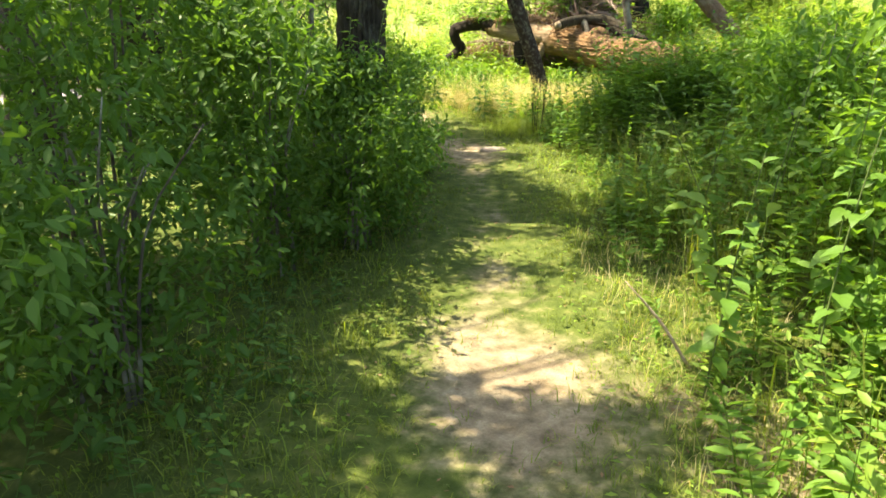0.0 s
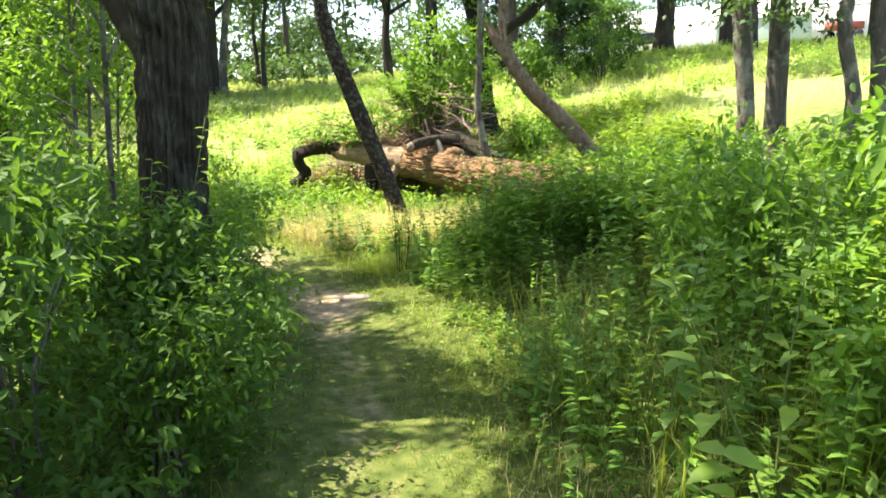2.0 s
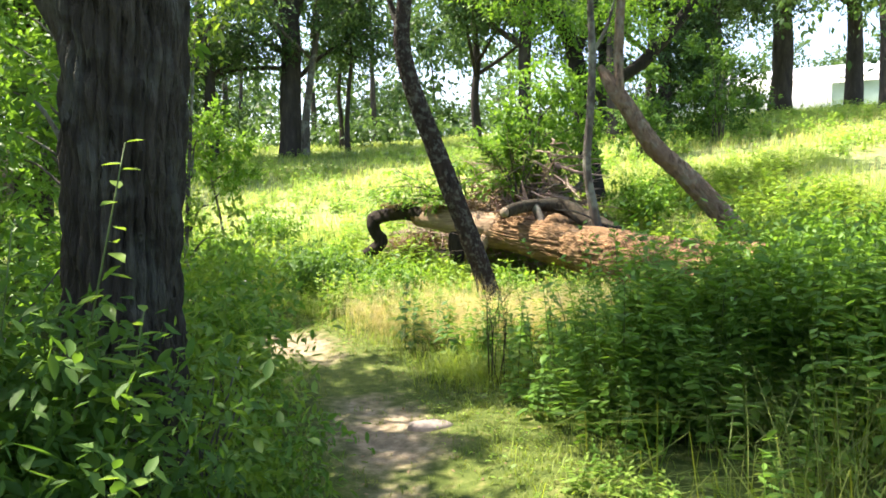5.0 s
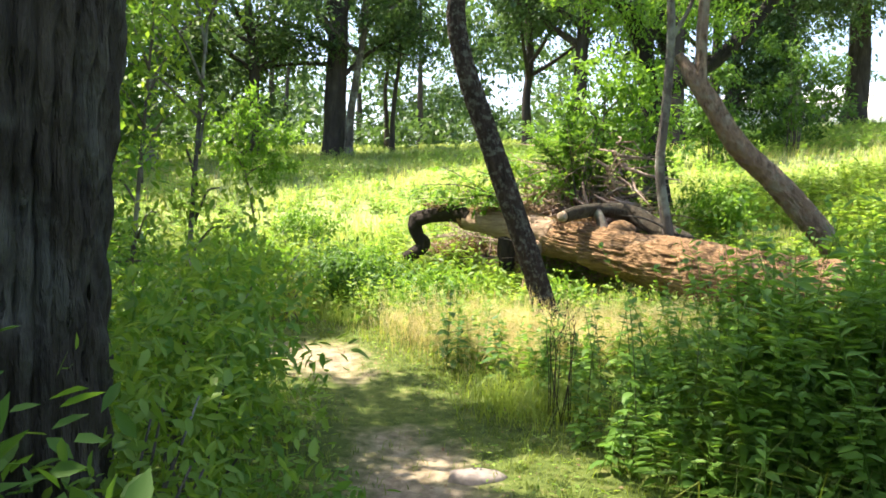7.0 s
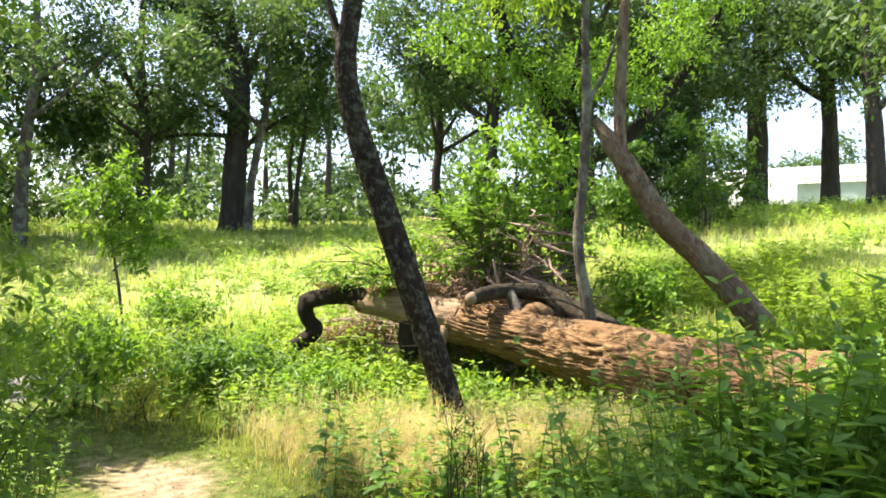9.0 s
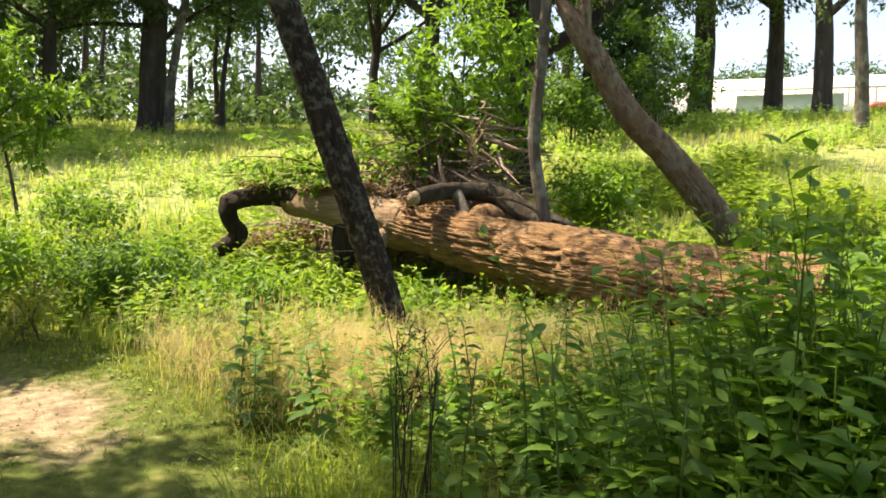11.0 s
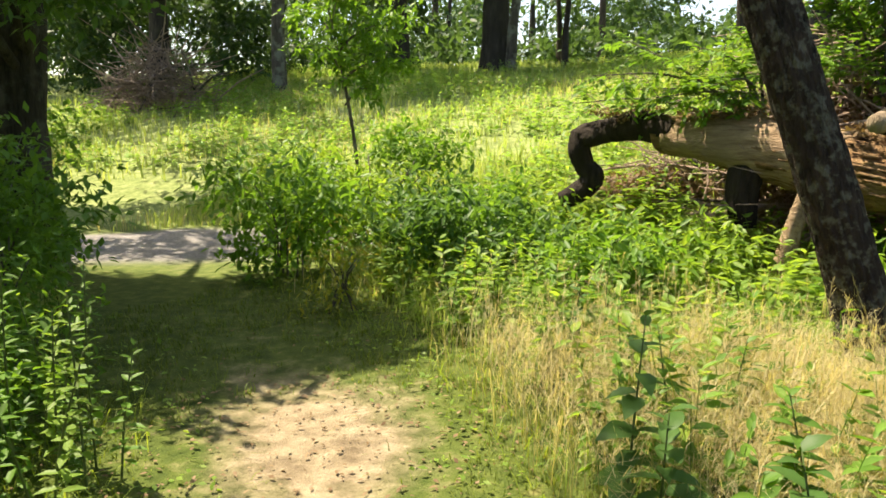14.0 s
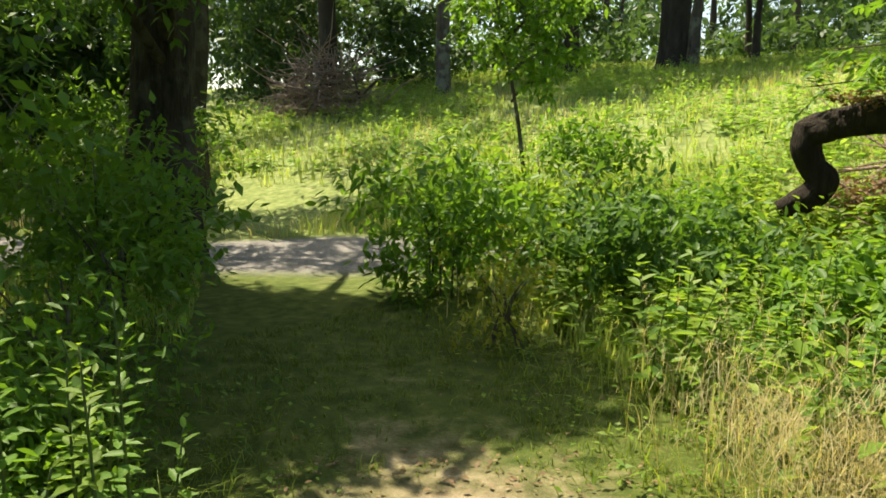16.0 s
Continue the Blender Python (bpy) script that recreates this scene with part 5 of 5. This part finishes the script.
    plume = blades(st, rng.uniform(0.02, 0.06, len(st)), 0.0011, rng, 1.4, 0.6)
    V, F = join([plume, rods(foot, top, 0.0012, 0.0007)])
    stuff("grass_seed_heads", (V, F), M_GRASS_DRY, "feathery pale seed heads of dry grass", "grass")

    # a haze of fine dry wisps
    def wisps(n, cx, cy, sx, sy, z0, z1):
        q = np.column_stack([rng.normal(cx, sx, n), rng.normal(cy, sy, n)])
        q = q[trail_dist(q[:, 0], q[:, 1]) > 0.75]
        top = z0 + (z1 - z0) * rng.uniform(0, 1, len(q)) ** 0.8 * (0.55 + 0.45 * patchy(q[:, 0], q[:, 1], 3.0, 1))
        p = np.column_stack([q, height(q[:, 0], q[:, 1]) + top])
        return blades(p, rng.uniform(0.05, 0.14, len(p)), 0.0011, rng, 1.6, 0.9)
    V, F = join([wisps(15000, 0.2, 11.95, 0.75, 0.35, 0.08, 0.42), wisps(6000, -0.9, 12.1, 0.35, 0.3, 0.05, 0.28), wisps(7000, 0.9, 11.5, 0.4, 0.35, 0.1, 0.5), wisps(6000, -0.3, 11.2, 0.35, 0.25, 0.05, 0.3)])
    stuff("grass_dry_haze", (V, F), M_GRASS_DRY, "fine feathery dry grass in a pale haze", "grass")

    # low creeping plants at the sides of the trail
    xy = scatter(rng, 34000, -3.8, 2.2, -0.5, 14.0, lambda x, y: (trail_dist(x, y) > 0.3) & (trail_dist(x, y) < 1.6) & (rng.uniform(0, 1, len(x)) < np.clip((trail_dist(x, y) - 0.2) / 0.5, 0, 1) * np.clip(1.6 * patchy(x, y, 2.6, 1) * patchy(x, y, 5.3, 2) + 0.1, 0, 1)))
    w = rng.normal(0, 1, (len(xy), 3)) * np.array([1, 1, 0.25])
    p = on_ground(xy, 0.0)
    p[:, 2] += rng.uniform(0.012, 0.07, len(xy))
    stuff("creeping_plants", leaves(p, w, rng.uniform(0.018, 0.05, len(xy)), rng, DIAM, 0.6), M_LEAF_BRIGHT, "small creeping plants in the trail grass", "ground cover")

    # fallen leaves and bits on the trail
    xy = np.vstack([scatter(rng, 2200, -3.4, 1.6, -0.5, 13.5, lambda x, y: trail_dist(x, y) < 1.4), scatter(rng, 900, -3.0, -1.2, 10.3, 12.2, lambda x, y: np.hypot(x + 2.1, y - 11.2) < 0.9), scatter(rng, 500, 0.4, 1.3, 1.6, 3.2, lambda x, y: x > 0.4)])
    w = rng.normal(0, 1, (len(xy), 3)) * np.array([1, 1, 0.15])
    stuff("leaf_litter", leaves(on_ground(xy, 0.012), w, rng.uniform(0.012, 0.036, len(xy)), rng, DIAM, 0.5), M_LITTER, "dry fallen leaves scattered on the trail", "leaf litter")


def canopy_trees():
    """Trees on the shaded side, whose crowns reach over the trail; unseen clumps are placed for their shade."""
    off = np.array([SUN.x, SUN.y]) / SUN.z

    def up(x, y, z):     # the place at height z whose shade falls at x, y
        return (x + off[0] * z, y + off[1] * z, z)
    # Each up() clump is added for the patch of shade it casts.
    sets = [
        ((-4.6, 2.2), 0.2, [(up(-0.5, 2.05, 4.8), (0.9, 0.65, 0.4)), (up(0.35, 2.15, 5.2), (0.5, 0.35, 0.3)), (up(1.0, 2.75, 5.4), (0.4, 0.2, 0.2)), (up(-0.2, 1.0, 5.2), (1.1, 0.7, 0.4)), (up(-1.5, 4.9, 5.6), (0.35, 0.45, 0.3)), (up(-1.45, 5.6, 5.8), (0.35, 0.45, 0.3)), (up(-1.5, 4.3, 5.2), (0.35, 0.4, 0.3)), (up(-1.55, 6.2, 6.0), (0.4, 0.4, 0.3)), (up(-1.15, 3.55, 5.4), (0.35, 0.18, 0.16)), (up(-1.2, 4.1, 5.9), (0.35, 0.16, 0.16)), (up(-1.0, 4.9, 5.6), (0.35, 0.4, 0.3)), (up(-0.95, 5.6, 5.8), (0.35, 0.3, 0.3)), (up(-0.9, 5.2, 6.2), (0.3, 0.4, 0.3)), (up(-1.05, 6.3, 6.0), (0.4, 0.3, 0.3)), (up(-1.2, 5.3, 6.0), (0.4, 0.5, 0.3)), (up(-1.8, 3.2, 5.6), (0.5, 0.5, 0.3)), (up(0.6, 4.5, 6.0), (0.45, 0.5, 0.3)), (up(0.65, 5.4, 6.4), (0.4, 0.4, 0.3)), (up(-1.9, 1.5, 5.0), (1.2, 1.0, 0.5)), (up(-2.4, 3.2, 5.4), (1.1, 1.0, 0.5)), (up(-1.9, 3.9, 6.0), (0.7, 0.7, 0.4)), (up(-1.55, 4.8, 6.4), (0.45, 0.7, 0.35)), (up(-1.6, 4.45, 5.6), (0.4, 0.55, 0.35)), (up(-1.65, 5.3, 6.0), (0.4, 0.5, 0.3)),
                            (up(2.4, 1.6, 7.2), (0.8, 0.6, 0.4)), (up(1.7, 4.3, 7.4), (0.6, 0.6, 0.35)), (up(1.35, 3.9, 6.4), (0.35, 0.3, 0.3)), (up(1.9, 3.2, 7.2), (0.5, 0.5, 0.3)), (up(2.9, 1.0, 7.4), (0.8, 0.8, 0.4))]),
        ((-5.0, 6.4), 0.22, [(up(-0.5, 4.15, 5.2), (0.75, 0.2, 0.2)), (up(-1.9, 5.0, 4.8), (0.8, 1.0, 0.6)), (up(-0.3, 5.05, 5.8), (0.8, 0.2, 0.2)), (up(-0.2, 5.85, 6.2), (0.9, 0.24, 0.2)), (up(0.9, 5.0, 6.6), (0.5, 0.5, 0.3)), (up(-0.6, 7.05, 6.4), (0.7, 0.28, 0.2)), (up(-0.75, 9.3, 6.6), (0.7, 0.4, 0.25)), (up(-0.3, 8.95, 7.0), (0.5, 0.3, 0.2)),
                             (up(1.3, 6.3, 6.8), (0.8, 0.6, 0.35)), (up(2.1, 5.4, 7.2), (0.8, 0.7, 0.4))]),
        ((-5.6, 9.9), 0.24, [(up(-0.9, 6.85, 5.6), (0.8, 0.3, 0.25)), (up(-0.9, 7.85, 6.0), (0.9, 0.45, 0.3)), (up(-0.5, 9.1, 6.4), (0.8, 0.3, 0.25)), (up(-1.2, 8.05, 5.8), (0.5, 0.4, 0.3)), (up(-1.2, 7.2, 5.8), (0.5, 0.4, 0.3)), (up(-1.3, 8.9, 6.2), (0.4, 0.2, 0.2)), (up(-1.2, 9.5, 6.0), (1.0, 0.5, 0.35)), (up(-1.5, 10.0, 6.2), (0.6, 0.25, 0.2)), (up(-1.0, 10.45, 6.2), (0.5, 0.2, 0.18)), (up(-0.75, 10.85, 6.4), (0.3, 0.12, 0.12)), (up(-1.9, 10.5, 6.6), (0.5, 0.1, 0.1)), (up(-2.9, 9.2, 5.4), (0.9, 0.6, 0.5)),
                             (up(0.5, 9.2, 6.6), (0.7, 0.6, 0.4)), (up(1.4, 8.1, 7.6), (1.0, 0.9, 0.5)), (up(1.2, 7.4, 7.2), (0.6, 0.4, 0.3)), (up(2.0, 7.4, 7.8), (0.5, 0.4, 0.3)), (up(1.5, 9.3, 7.8), (0.7, 0.5, 0.4)), (up(0.4, 9.9, 7.4), (0.6, 0.35, 0.3)), (up(1.6, 10.2, 8.0), (0.7, 0.4, 0.3))]),
        ((-6.4, 13.8), 0.26, [(up(-3.4, 12.65, 4.6), (1.15, 0.75, 0.5)), (up(-5.4, 15.1, 5.6), (1.0, 0.8, 0.4)), (up(-3.3, 12.6, 6.2), (1.0, 0.7, 0.5)), (up(-3.0, 12.9, 5.8), (0.9, 0.5, 0.4)), (up(-3.6, 13.3, 6.6), (0.9, 0.45, 0.4)), (up(-2.8, 12.3, 6.6), (0.8, 0.35, 0.3)), (up(-3.9, 12.6, 7.0), (0.9, 0.6, 0.4)), (up(-6.4, 16.9, 5.6), (0.9, 0.6, 0.4)), (up(-4.2, 11.6, 4.6), (1.1, 0.9, 0.7)), (up(-5.0, 13.2, 5.0), (0.9, 0.6, 0.6)),
                              (up(-4.9, 12.4, 5.8), (1.0, 0.8, 0.7)), (up(-2.7, 12.5, 5.4), (0.7, 0.4, 0.35)), (up(-4.3, 10.5, 5.2), (0.9, 0.8, 0.6)), (up(-3.75, 11.9, 6.0), (0.7, 0.5, 0.5)), (up(-5.6, 11.0, 5.6), (1.1, 1.0, 0.7)), (up(-3.8, 11.1, 5.0), (0.45, 0.45, 0.35)), (up(-3.5, 12.0, 6.4), (0.5, 0.35, 0.35)), (up(-3.5, 12.1, 6.8), (0.7, 0.5, 0.35)), (up(-4.4, 13.4, 6.4), (0.8, 0.5, 0.4)), ((-4.8, 12.3, 2.5), (0.65, 0.5, 0.4)), ((-4.7, 11.3, 2.4), (0.55, 0.5, 0.3)), ((-5.2, 13.0, 2.4), (0.7, 0.6, 0.45)), ((-4.9, 12.4, 3.2), (0.8, 0.7, 0.5))]),
        ((-9.6, 16.8), 0.28, [(up(-6.9, 17.0, 4.6), (1.2, 0.8, 0.6)), (up(-6.5, 17.7, 5.6), (1.0, 0.6, 0.4)), (up(-5.7, 17.2, 6.2), (0.8, 0.6, 0.4)), (up(-8.0, 16.0, 5.2), (1.0, 0.9, 0.7)), ((-10.0, 15.8, 3.2), (1.2, 1.0, 0.9)), ((-9.0, 15.0, 4.0), (1.2, 1.0, 0.9))]),
        ((-7.2, 8.2), 0.22, [((-6.6, 8.5, 3.4), (1.3, 1.2, 1.0)), ((-7.8, 9.4, 4.6), (1.5, 1.3, 1.0)), ((-6.9, 10.8, 3.0), (1.2, 1.0, 0.9)), ((-8.2, 7.0, 3.6), (1.4, 1.3, 1.0)), ((-7.6, 11.8, 4.6), (1.2, 1.0, 0.9)), ((-8.6, 12.6, 2.2), (1.1, 1.0, 1.1)), ((-7.4, 12.9, 2.8), (0.9, 0.8, 0.9)), ((-8.8, 10.0, 2.0), (1.2, 1.2, 1.2)), ((-6.6, 9.6, 1.8), (1.0, 1.0, 1.0)), ((-9.6, 13.6, 4.2), (1.2, 1.0, 1.0)), ((-6.2, 11.4, 4.6), (0.9, 0.9, 0.8)), ((-5.6, 10.3, 3.6), (0.9, 0.9, 0.7)), ((-5.9, 12.0, 3.2), (0.9, 0.8, 0.7))]),
        ((-6.6, 4.4), 0.2, [((-6.0, 4.6, 3.2), (1.3, 1.2, 1.0)), ((-7.2, 5.6, 4.4), (1.4, 1.3, 1.0)), ((-6.2, 2.8, 3.8), (1.3, 1.2, 1.0)), ((-6.8, 1.4, 3.2), (1.3, 1.2, 1.0))]),
    ]
    for i, ((x, y), r, cl) in enumerate(sets):
        z = gz(x, y)
        trunk = [(x, y, z - 0.1), (x + 0.05, y, z + 1.2), (x + 0.12, y + 0.1, z + 3.0), (x, y + 0.2, z + 5.2), (x - 0.1, y + 0.2, z + 6.6)]
        limbs = []
        for c, rad in cl:
            p0 = np.array([x + 0.1, y + 0.1, z + min(c[2] - 0.8, 4.0)])
            q = np.array(c)
            limbs.append(([tuple(p0), tuple(p0 * 0.45 + q * 0.55 + np.array([0, 0, 0.25])), tuple(q)], [r * 0.22, r * 0.075, 0.006]))
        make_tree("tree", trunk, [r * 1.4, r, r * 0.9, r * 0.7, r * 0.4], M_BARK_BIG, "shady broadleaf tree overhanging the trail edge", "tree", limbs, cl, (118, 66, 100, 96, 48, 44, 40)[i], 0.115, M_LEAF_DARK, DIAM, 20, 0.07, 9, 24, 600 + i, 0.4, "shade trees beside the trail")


def sapling(x, y, h, seed, label, clump_spec, r=0.03, lean=(0.0, 0.0), size=0.15, mat=None, per=42):
    z = gz(x, y)
    pts = [(x, y, z - 0.05), (x + lean[0] * 0.3, y + lean[1] * 0.3, z + h * 0.4), (x + lean[0], y + lean[1], z + h)]
    limbs = []
    cl = []
    for dx, dy, dz, rad in clump_spec:
        f = min(0.95, dz / h * 0.85)
        p0 = np.array([x + lean[0] * f, y + lean[1] * f, z + h * f])
        q = np.array([x + dx, y + dy, z + dz])
        limbs.append(([tuple(p0), tuple((p0 + q) / 2 + np.array([0, 0, 0.08])), tuple(q)], [r * 0.5, r * 0.35, 0.004]))
        cl.append((tuple(q), (rad, rad, rad * 0.7)))
    make_tree("sapling", pts, [r, r * 0.8, r * 0.3], M_BARK_GREY, label, "sapling", limbs, cl, per, size, mat or M_LEAF_BRIGHT, FULL, 8, 0.0, 4, 12, seed, 0.35)


def leafy_branch(base, tips, seed, label, mat, leaf=0.085):
    """Branches that arch outwards, with leaflets in pairs along their side twigs."""
    rng = np.random.default_rng(seed)
    t = thing("leafy_branch", base, label, "branch")
    a = np.array(base)
    for i, tip in enumerate(tips):
        e = np.array(tip)
        mid = (a + e) / 2 + np.array([0, 0, 0.16]) + rng.normal(0, 0.05, 3)
        V, F = tube([a, mid, e], [0.014, 0.010, 0.004], 5, 0, 3, 0.08, seed + i, 10)
        stem = part("stem", mesh_np("stem", V, F, M_BARK_GREY), t)
        n = 20
        f = rng.uniform(0.3, 1.0, (n, 1))
        p = (1 - f) ** 2 * a + 2 * f * (1 - f) * mid + f**2 * e
        d = unit(unit(e - a) * 0.5 + rng.normal(0, 0.7, (n, 3)) + np.array([0, 0, 0.1]))
        q = p + d * rng.uniform(0.16, 0.32, (n, 1)) + np.array([0, 0, -0.03])
        k = 11
        g = np.linspace(0.2, 1, k)[None, :, None]
        b = p[:, None] * (1 - g) + q[:, None] * g
        side = unit(np.cross(d, np.array([0, 0, 1.0])))[:, None] * np.where(np.arange(k) % 2, 1.0, -1.0)[None, :, None]
        w = side + 0.6 * d[:, None]
        L = leaves(b.reshape(-1, 3), w.reshape(-1, 3), rng.uniform(0.65, 1.2, n * k) * leaf, rng, FULL, 0.7, 0.3)
        tagged(part("leaflet_spray", mesh_np("leaflet_spray", *L, mat), stem), kind="stuff")
        tagged(part("brushwood", mesh_np("brushwood", *rods(p, q, 0.003, 0.0012), M_BARK_GREY), stem), kind="stuff")
    return t


def log_branches():
    leafy_branch((-0.15, 15.3, 1.30), [(-1.55, 15.3, 1.72), (-1.25, 15.1, 1.98), (-0.75, 15.0, 1.92), (-1.75, 15.7, 1.5), (-1.0, 15.0, 1.52), (-0.3, 15.0, 2.1), (-0.6, 14.9, 1.6)], 910, "leafy branches draped over the thin end of the log", M_LEAF)
    leafy_branch((0.7, 15.2, 1.45), [(0.2, 15.0, 2.25), (0.5, 14.95, 2.55), (0.9, 15.0, 2.6), (1.4, 15.0, 2.35), (-0.1, 15.1, 2.5), (1.7, 15.1, 1.95), (0.2, 14.8, 1.75), (1.1, 15.2, 3.0), (0.4, 15.3, 3.1)], 920, "leafy branches rising out of the dead brush", M_LEAF)
    rng = np.random.default_rng(66)
    P = []
    for c, rad, n in (((-1.2, 15.66, 1.42), (0.45, 0.16, 0.07), 420), ((-0.3, 15.0, 1.40), (0.5, 0.14, 0.06), 380), ((0.6, 14.4, 1.28), (0.4, 0.15, 0.06), 200)):
        P.append(clump(rng, c, rad, n)[0])
    P = np.vstack(P)
    stuff("dead_leaves", leaves(P, rng.normal(0, 1, P.shape) * np.array([1, 1, 0.4]), rng.uniform(0.03, 0.075, len(P)), rng, DIAM, 1.0), M_LITTER, "withered brown leaves caught on the log", "leaf litter")


def saplings():
    sapling(-4.75, 17.6, 2.6, 700, "young sapling with drooping narrow leaves in the meadow", [(-0.3, 0, 2.5, 0.35), (0.1, 0.1, 2.1, 0.4), (-0.5, -0.1, 1.9, 0.35), (0.35, 0, 1.7, 0.3), (-0.15, 0, 2.75, 0.3), (0.5, 0.1, 2.2, 0.25), (0.2, -0.2, 1.35, 0.2), (-0.7, 0.1, 2.3, 0.3), (-0.05, 0, 1.6, 0.3)], 0.028, (-0.5, 0), 0.12, M_LEAF, 60)
    sapling(1.0, 15.5, 2.6, 710, "leafy young tree growing up behind the fallen log", [(-0.2, 0, 2.3, 0.5), (0.3, 0.1, 2.0, 0.5), (-0.6, 0, 1.8, 0.45), (0.7, 0, 1.5, 0.45), (-0.8, 0.2, 1.2, 0.4), (0.1, -0.1, 2.8, 0.5), (0.6, 0.2, 2.6, 0.45), (1.0, 0.3, 2.1, 0.4), (-0.3, 0, 1.3, 0.4), (0.3, 0, 1.1, 0.35)], 0.035, (0.1, 0), 0.13, M_LEAF, 42)
    sapling(-0.2, 15.6, 1.3, 720, "young leafy shoot draped over the log end", [(-0.3, 0.1, 1.25, 0.25), (-0.7, 0.1, 1.2, 0.22), (0.5, 0.2, 1.2, 0.25), (-1.0, 0.2, 1.2, 0.2), (0.0, 0.3, 1.6, 0.28)], 0.02, (-0.2, 0), 0.10, M_LEAF_BRIGHT, 45)
    for i, (x, y, h) in enumerate(((-2.9, 8.0, 3.1), (-2.6, 9.3, 3.3), (-3.2, 9.7, 3.0))):
        g = np.random.default_rng(760 + i)
        # Two take the lighter leaf, which puts their backlight into the colour.
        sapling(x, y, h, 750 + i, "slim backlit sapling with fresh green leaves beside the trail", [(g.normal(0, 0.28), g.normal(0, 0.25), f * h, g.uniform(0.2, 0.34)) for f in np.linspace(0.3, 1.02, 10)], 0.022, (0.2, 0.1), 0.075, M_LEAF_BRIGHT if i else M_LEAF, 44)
    sapling(-3.3, 8.9, 3.4, 730, "slim sapling in the shaded hedge", [(-0.3, 0, 2.6, 0.5), (0.2, 0.1, 3.0, 0.5), (-0.4, 0.4, 2.0, 0.45), (0.1, 0.4, 3.5, 0.5)], 0.035, (0.15, 0), 0.10, M_LEAF)
    sapling(-2.35, 7.0, 3.6, 740, "slim sapling in the shaded hedge", [(-0.2, 0, 2.9, 0.45), (0.2, 0.1, 3.4, 0.5), (-0.3, 0.2, 2.2, 0.4), (0.3, 0.2, 2.6, 0.35)], 0.03, (0.1, 0.1), 0.09, M_LEAF)


def dead_stalks():
    rng = np.random.default_rng(9)
    t = thing("dried_stalks", (0.0, 9.5, gz(0.0, 9.5)), "clump of dark dried weed stalks standing upright", "stalks")
    for i in range(11):
        x, y = rng.normal(0, 0.07), 9.5 + rng.normal(0, 0.07)
        h = rng.uniform(0.55, 0.9)
        z = gz(x, y)
        V, F = tube([(x, y, z - 0.02), (x + rng.normal(0, 0.03), y, z + h * 0.6), (x + rng.normal(0, 0.07), y, z + h)], [0.0034, 0.0028, 0.0015], 5, 0, 3, 0, i, 8)
        st = part("stalk", mesh_np("stalk", V, F, M_STALK), t)
        n = 14
        a = np.array([x, y, z + h]) + np.column_stack([rng.normal(0, 0.01, n), rng.normal(0, 0.01, n), -rng.uniform(0, 0.14, n)])
        V, F = rods(a, a + rng.normal(0, 0.02, (n, 3)) + np.array([0, 0, 0.02]), 0.0028, 0.001)
        tagged(part("seed_head", mesh_np("seed_head", V, F, M_STALK), st), kind="stuff")


def stick_on_trail():
    t = thing("stick", (0.42, 2.85, 0.1), "thin bare pale stick leaning out of the weeds", "stick")
    V, F = tube([(0.62, 2.8, 0.0), (0.47, 2.85, 0.22), (0.30, 2.9, 0.40)], [0.009, 0.007, 0.003], 6, 0, 3, 0.1, 3, 10)
    part("twig", mesh_np("twig", V, F, M_WOOD), t)
    # Added disc in place of a pale sunlit spot of bare earth.
    s = thing("stone", (-0.55, 8.35, gz(-0.55, 8.35)), "flat disc standing in for a sunlit spot of bare earth on the trail", "stone")
    rng = np.random.default_rng(4)
    th = np.linspace(0, 6.28, 14, endpoint=False)
    rr = rng.uniform(0.8, 1.1, 14)
    z = gz(-0.55, 8.35)
    lo = np.column_stack([-0.55 + 0.16 * rr * np.cos(th), 8.35 + 0.1 * rr * np.sin(th), np.full(14, z - 0.03)])
    mi = np.column_stack([-0.55 + 0.155 * rr * np.cos(th), 8.35 + 0.095 * rr * np.sin(th), np.full(14, z + 0.02)])
    hi = np.column_stack([-0.55 + 0.12 * rr * np.cos(th), 8.35 + 0.07 * rr * np.sin(th), z + 0.035 + rng.normal(0, 0.004, 14)])
    V = np.vstack([lo, mi, hi, [(-0.55, 8.35, z + 0.04)]])
    j = np.arange(14)
    k = (j + 1) % 14
    F = [np.vstack([np.stack([j, k, k + 14, j + 14], -1), np.stack([j + 14, k + 14, k + 28, j + 28], -1)]), np.stack([j + 28, k + 28, np.full(14, 42)], -1)]
    part("body", mesh_np("body", V, F, plain_mat("earth_spot", (0.25, 0.21, 0.17), 0.95, 0.4, 30.0)), s)


big_trunk()
leaning_tree()
thin_tree()
dark_tree()
leaning_dead_tree()
log()
meadow_edge_trees()
oak()
thicket_trees()
canopy_trees()
far_woods()
shed()
brush_pile("brush_pile", 0.75, 15.5, 1.2, 0.5, 1.75, 900, 12, "heap of dead reddish branches behind the fallen log", leafy=9000)
brush_pile("brush_pile", -0.85, 16.5, 0.7, 0.3, 0.5, 200, 15, "low heap of dead twigs and bark under the log end", 0.7, 0.009, 3500)
brush_pile("brush_pile", -12.6, 23.4, 1.5, 0.8, 1.6, 620, 13, "grey-brown pile of dead brushwood at the wood's edge", 1.5, 0.016)
brush_pile("brush_pile", -0.3, 17.2, 0.8, 0.4, 0.7, 220, 14, "scatter of bare pale branches in the meadow", 1.3, 0.014)
brush_pile("brush_pile", 1.2, 14.8, 0.4, 0.15, 2.0, 260, 17, "tangle of pale bare dead branches above the log", 0.9, 0.019)
log_branches()
saplings()
build_undergrowth()
dead_stalks()
stick_on_trail()
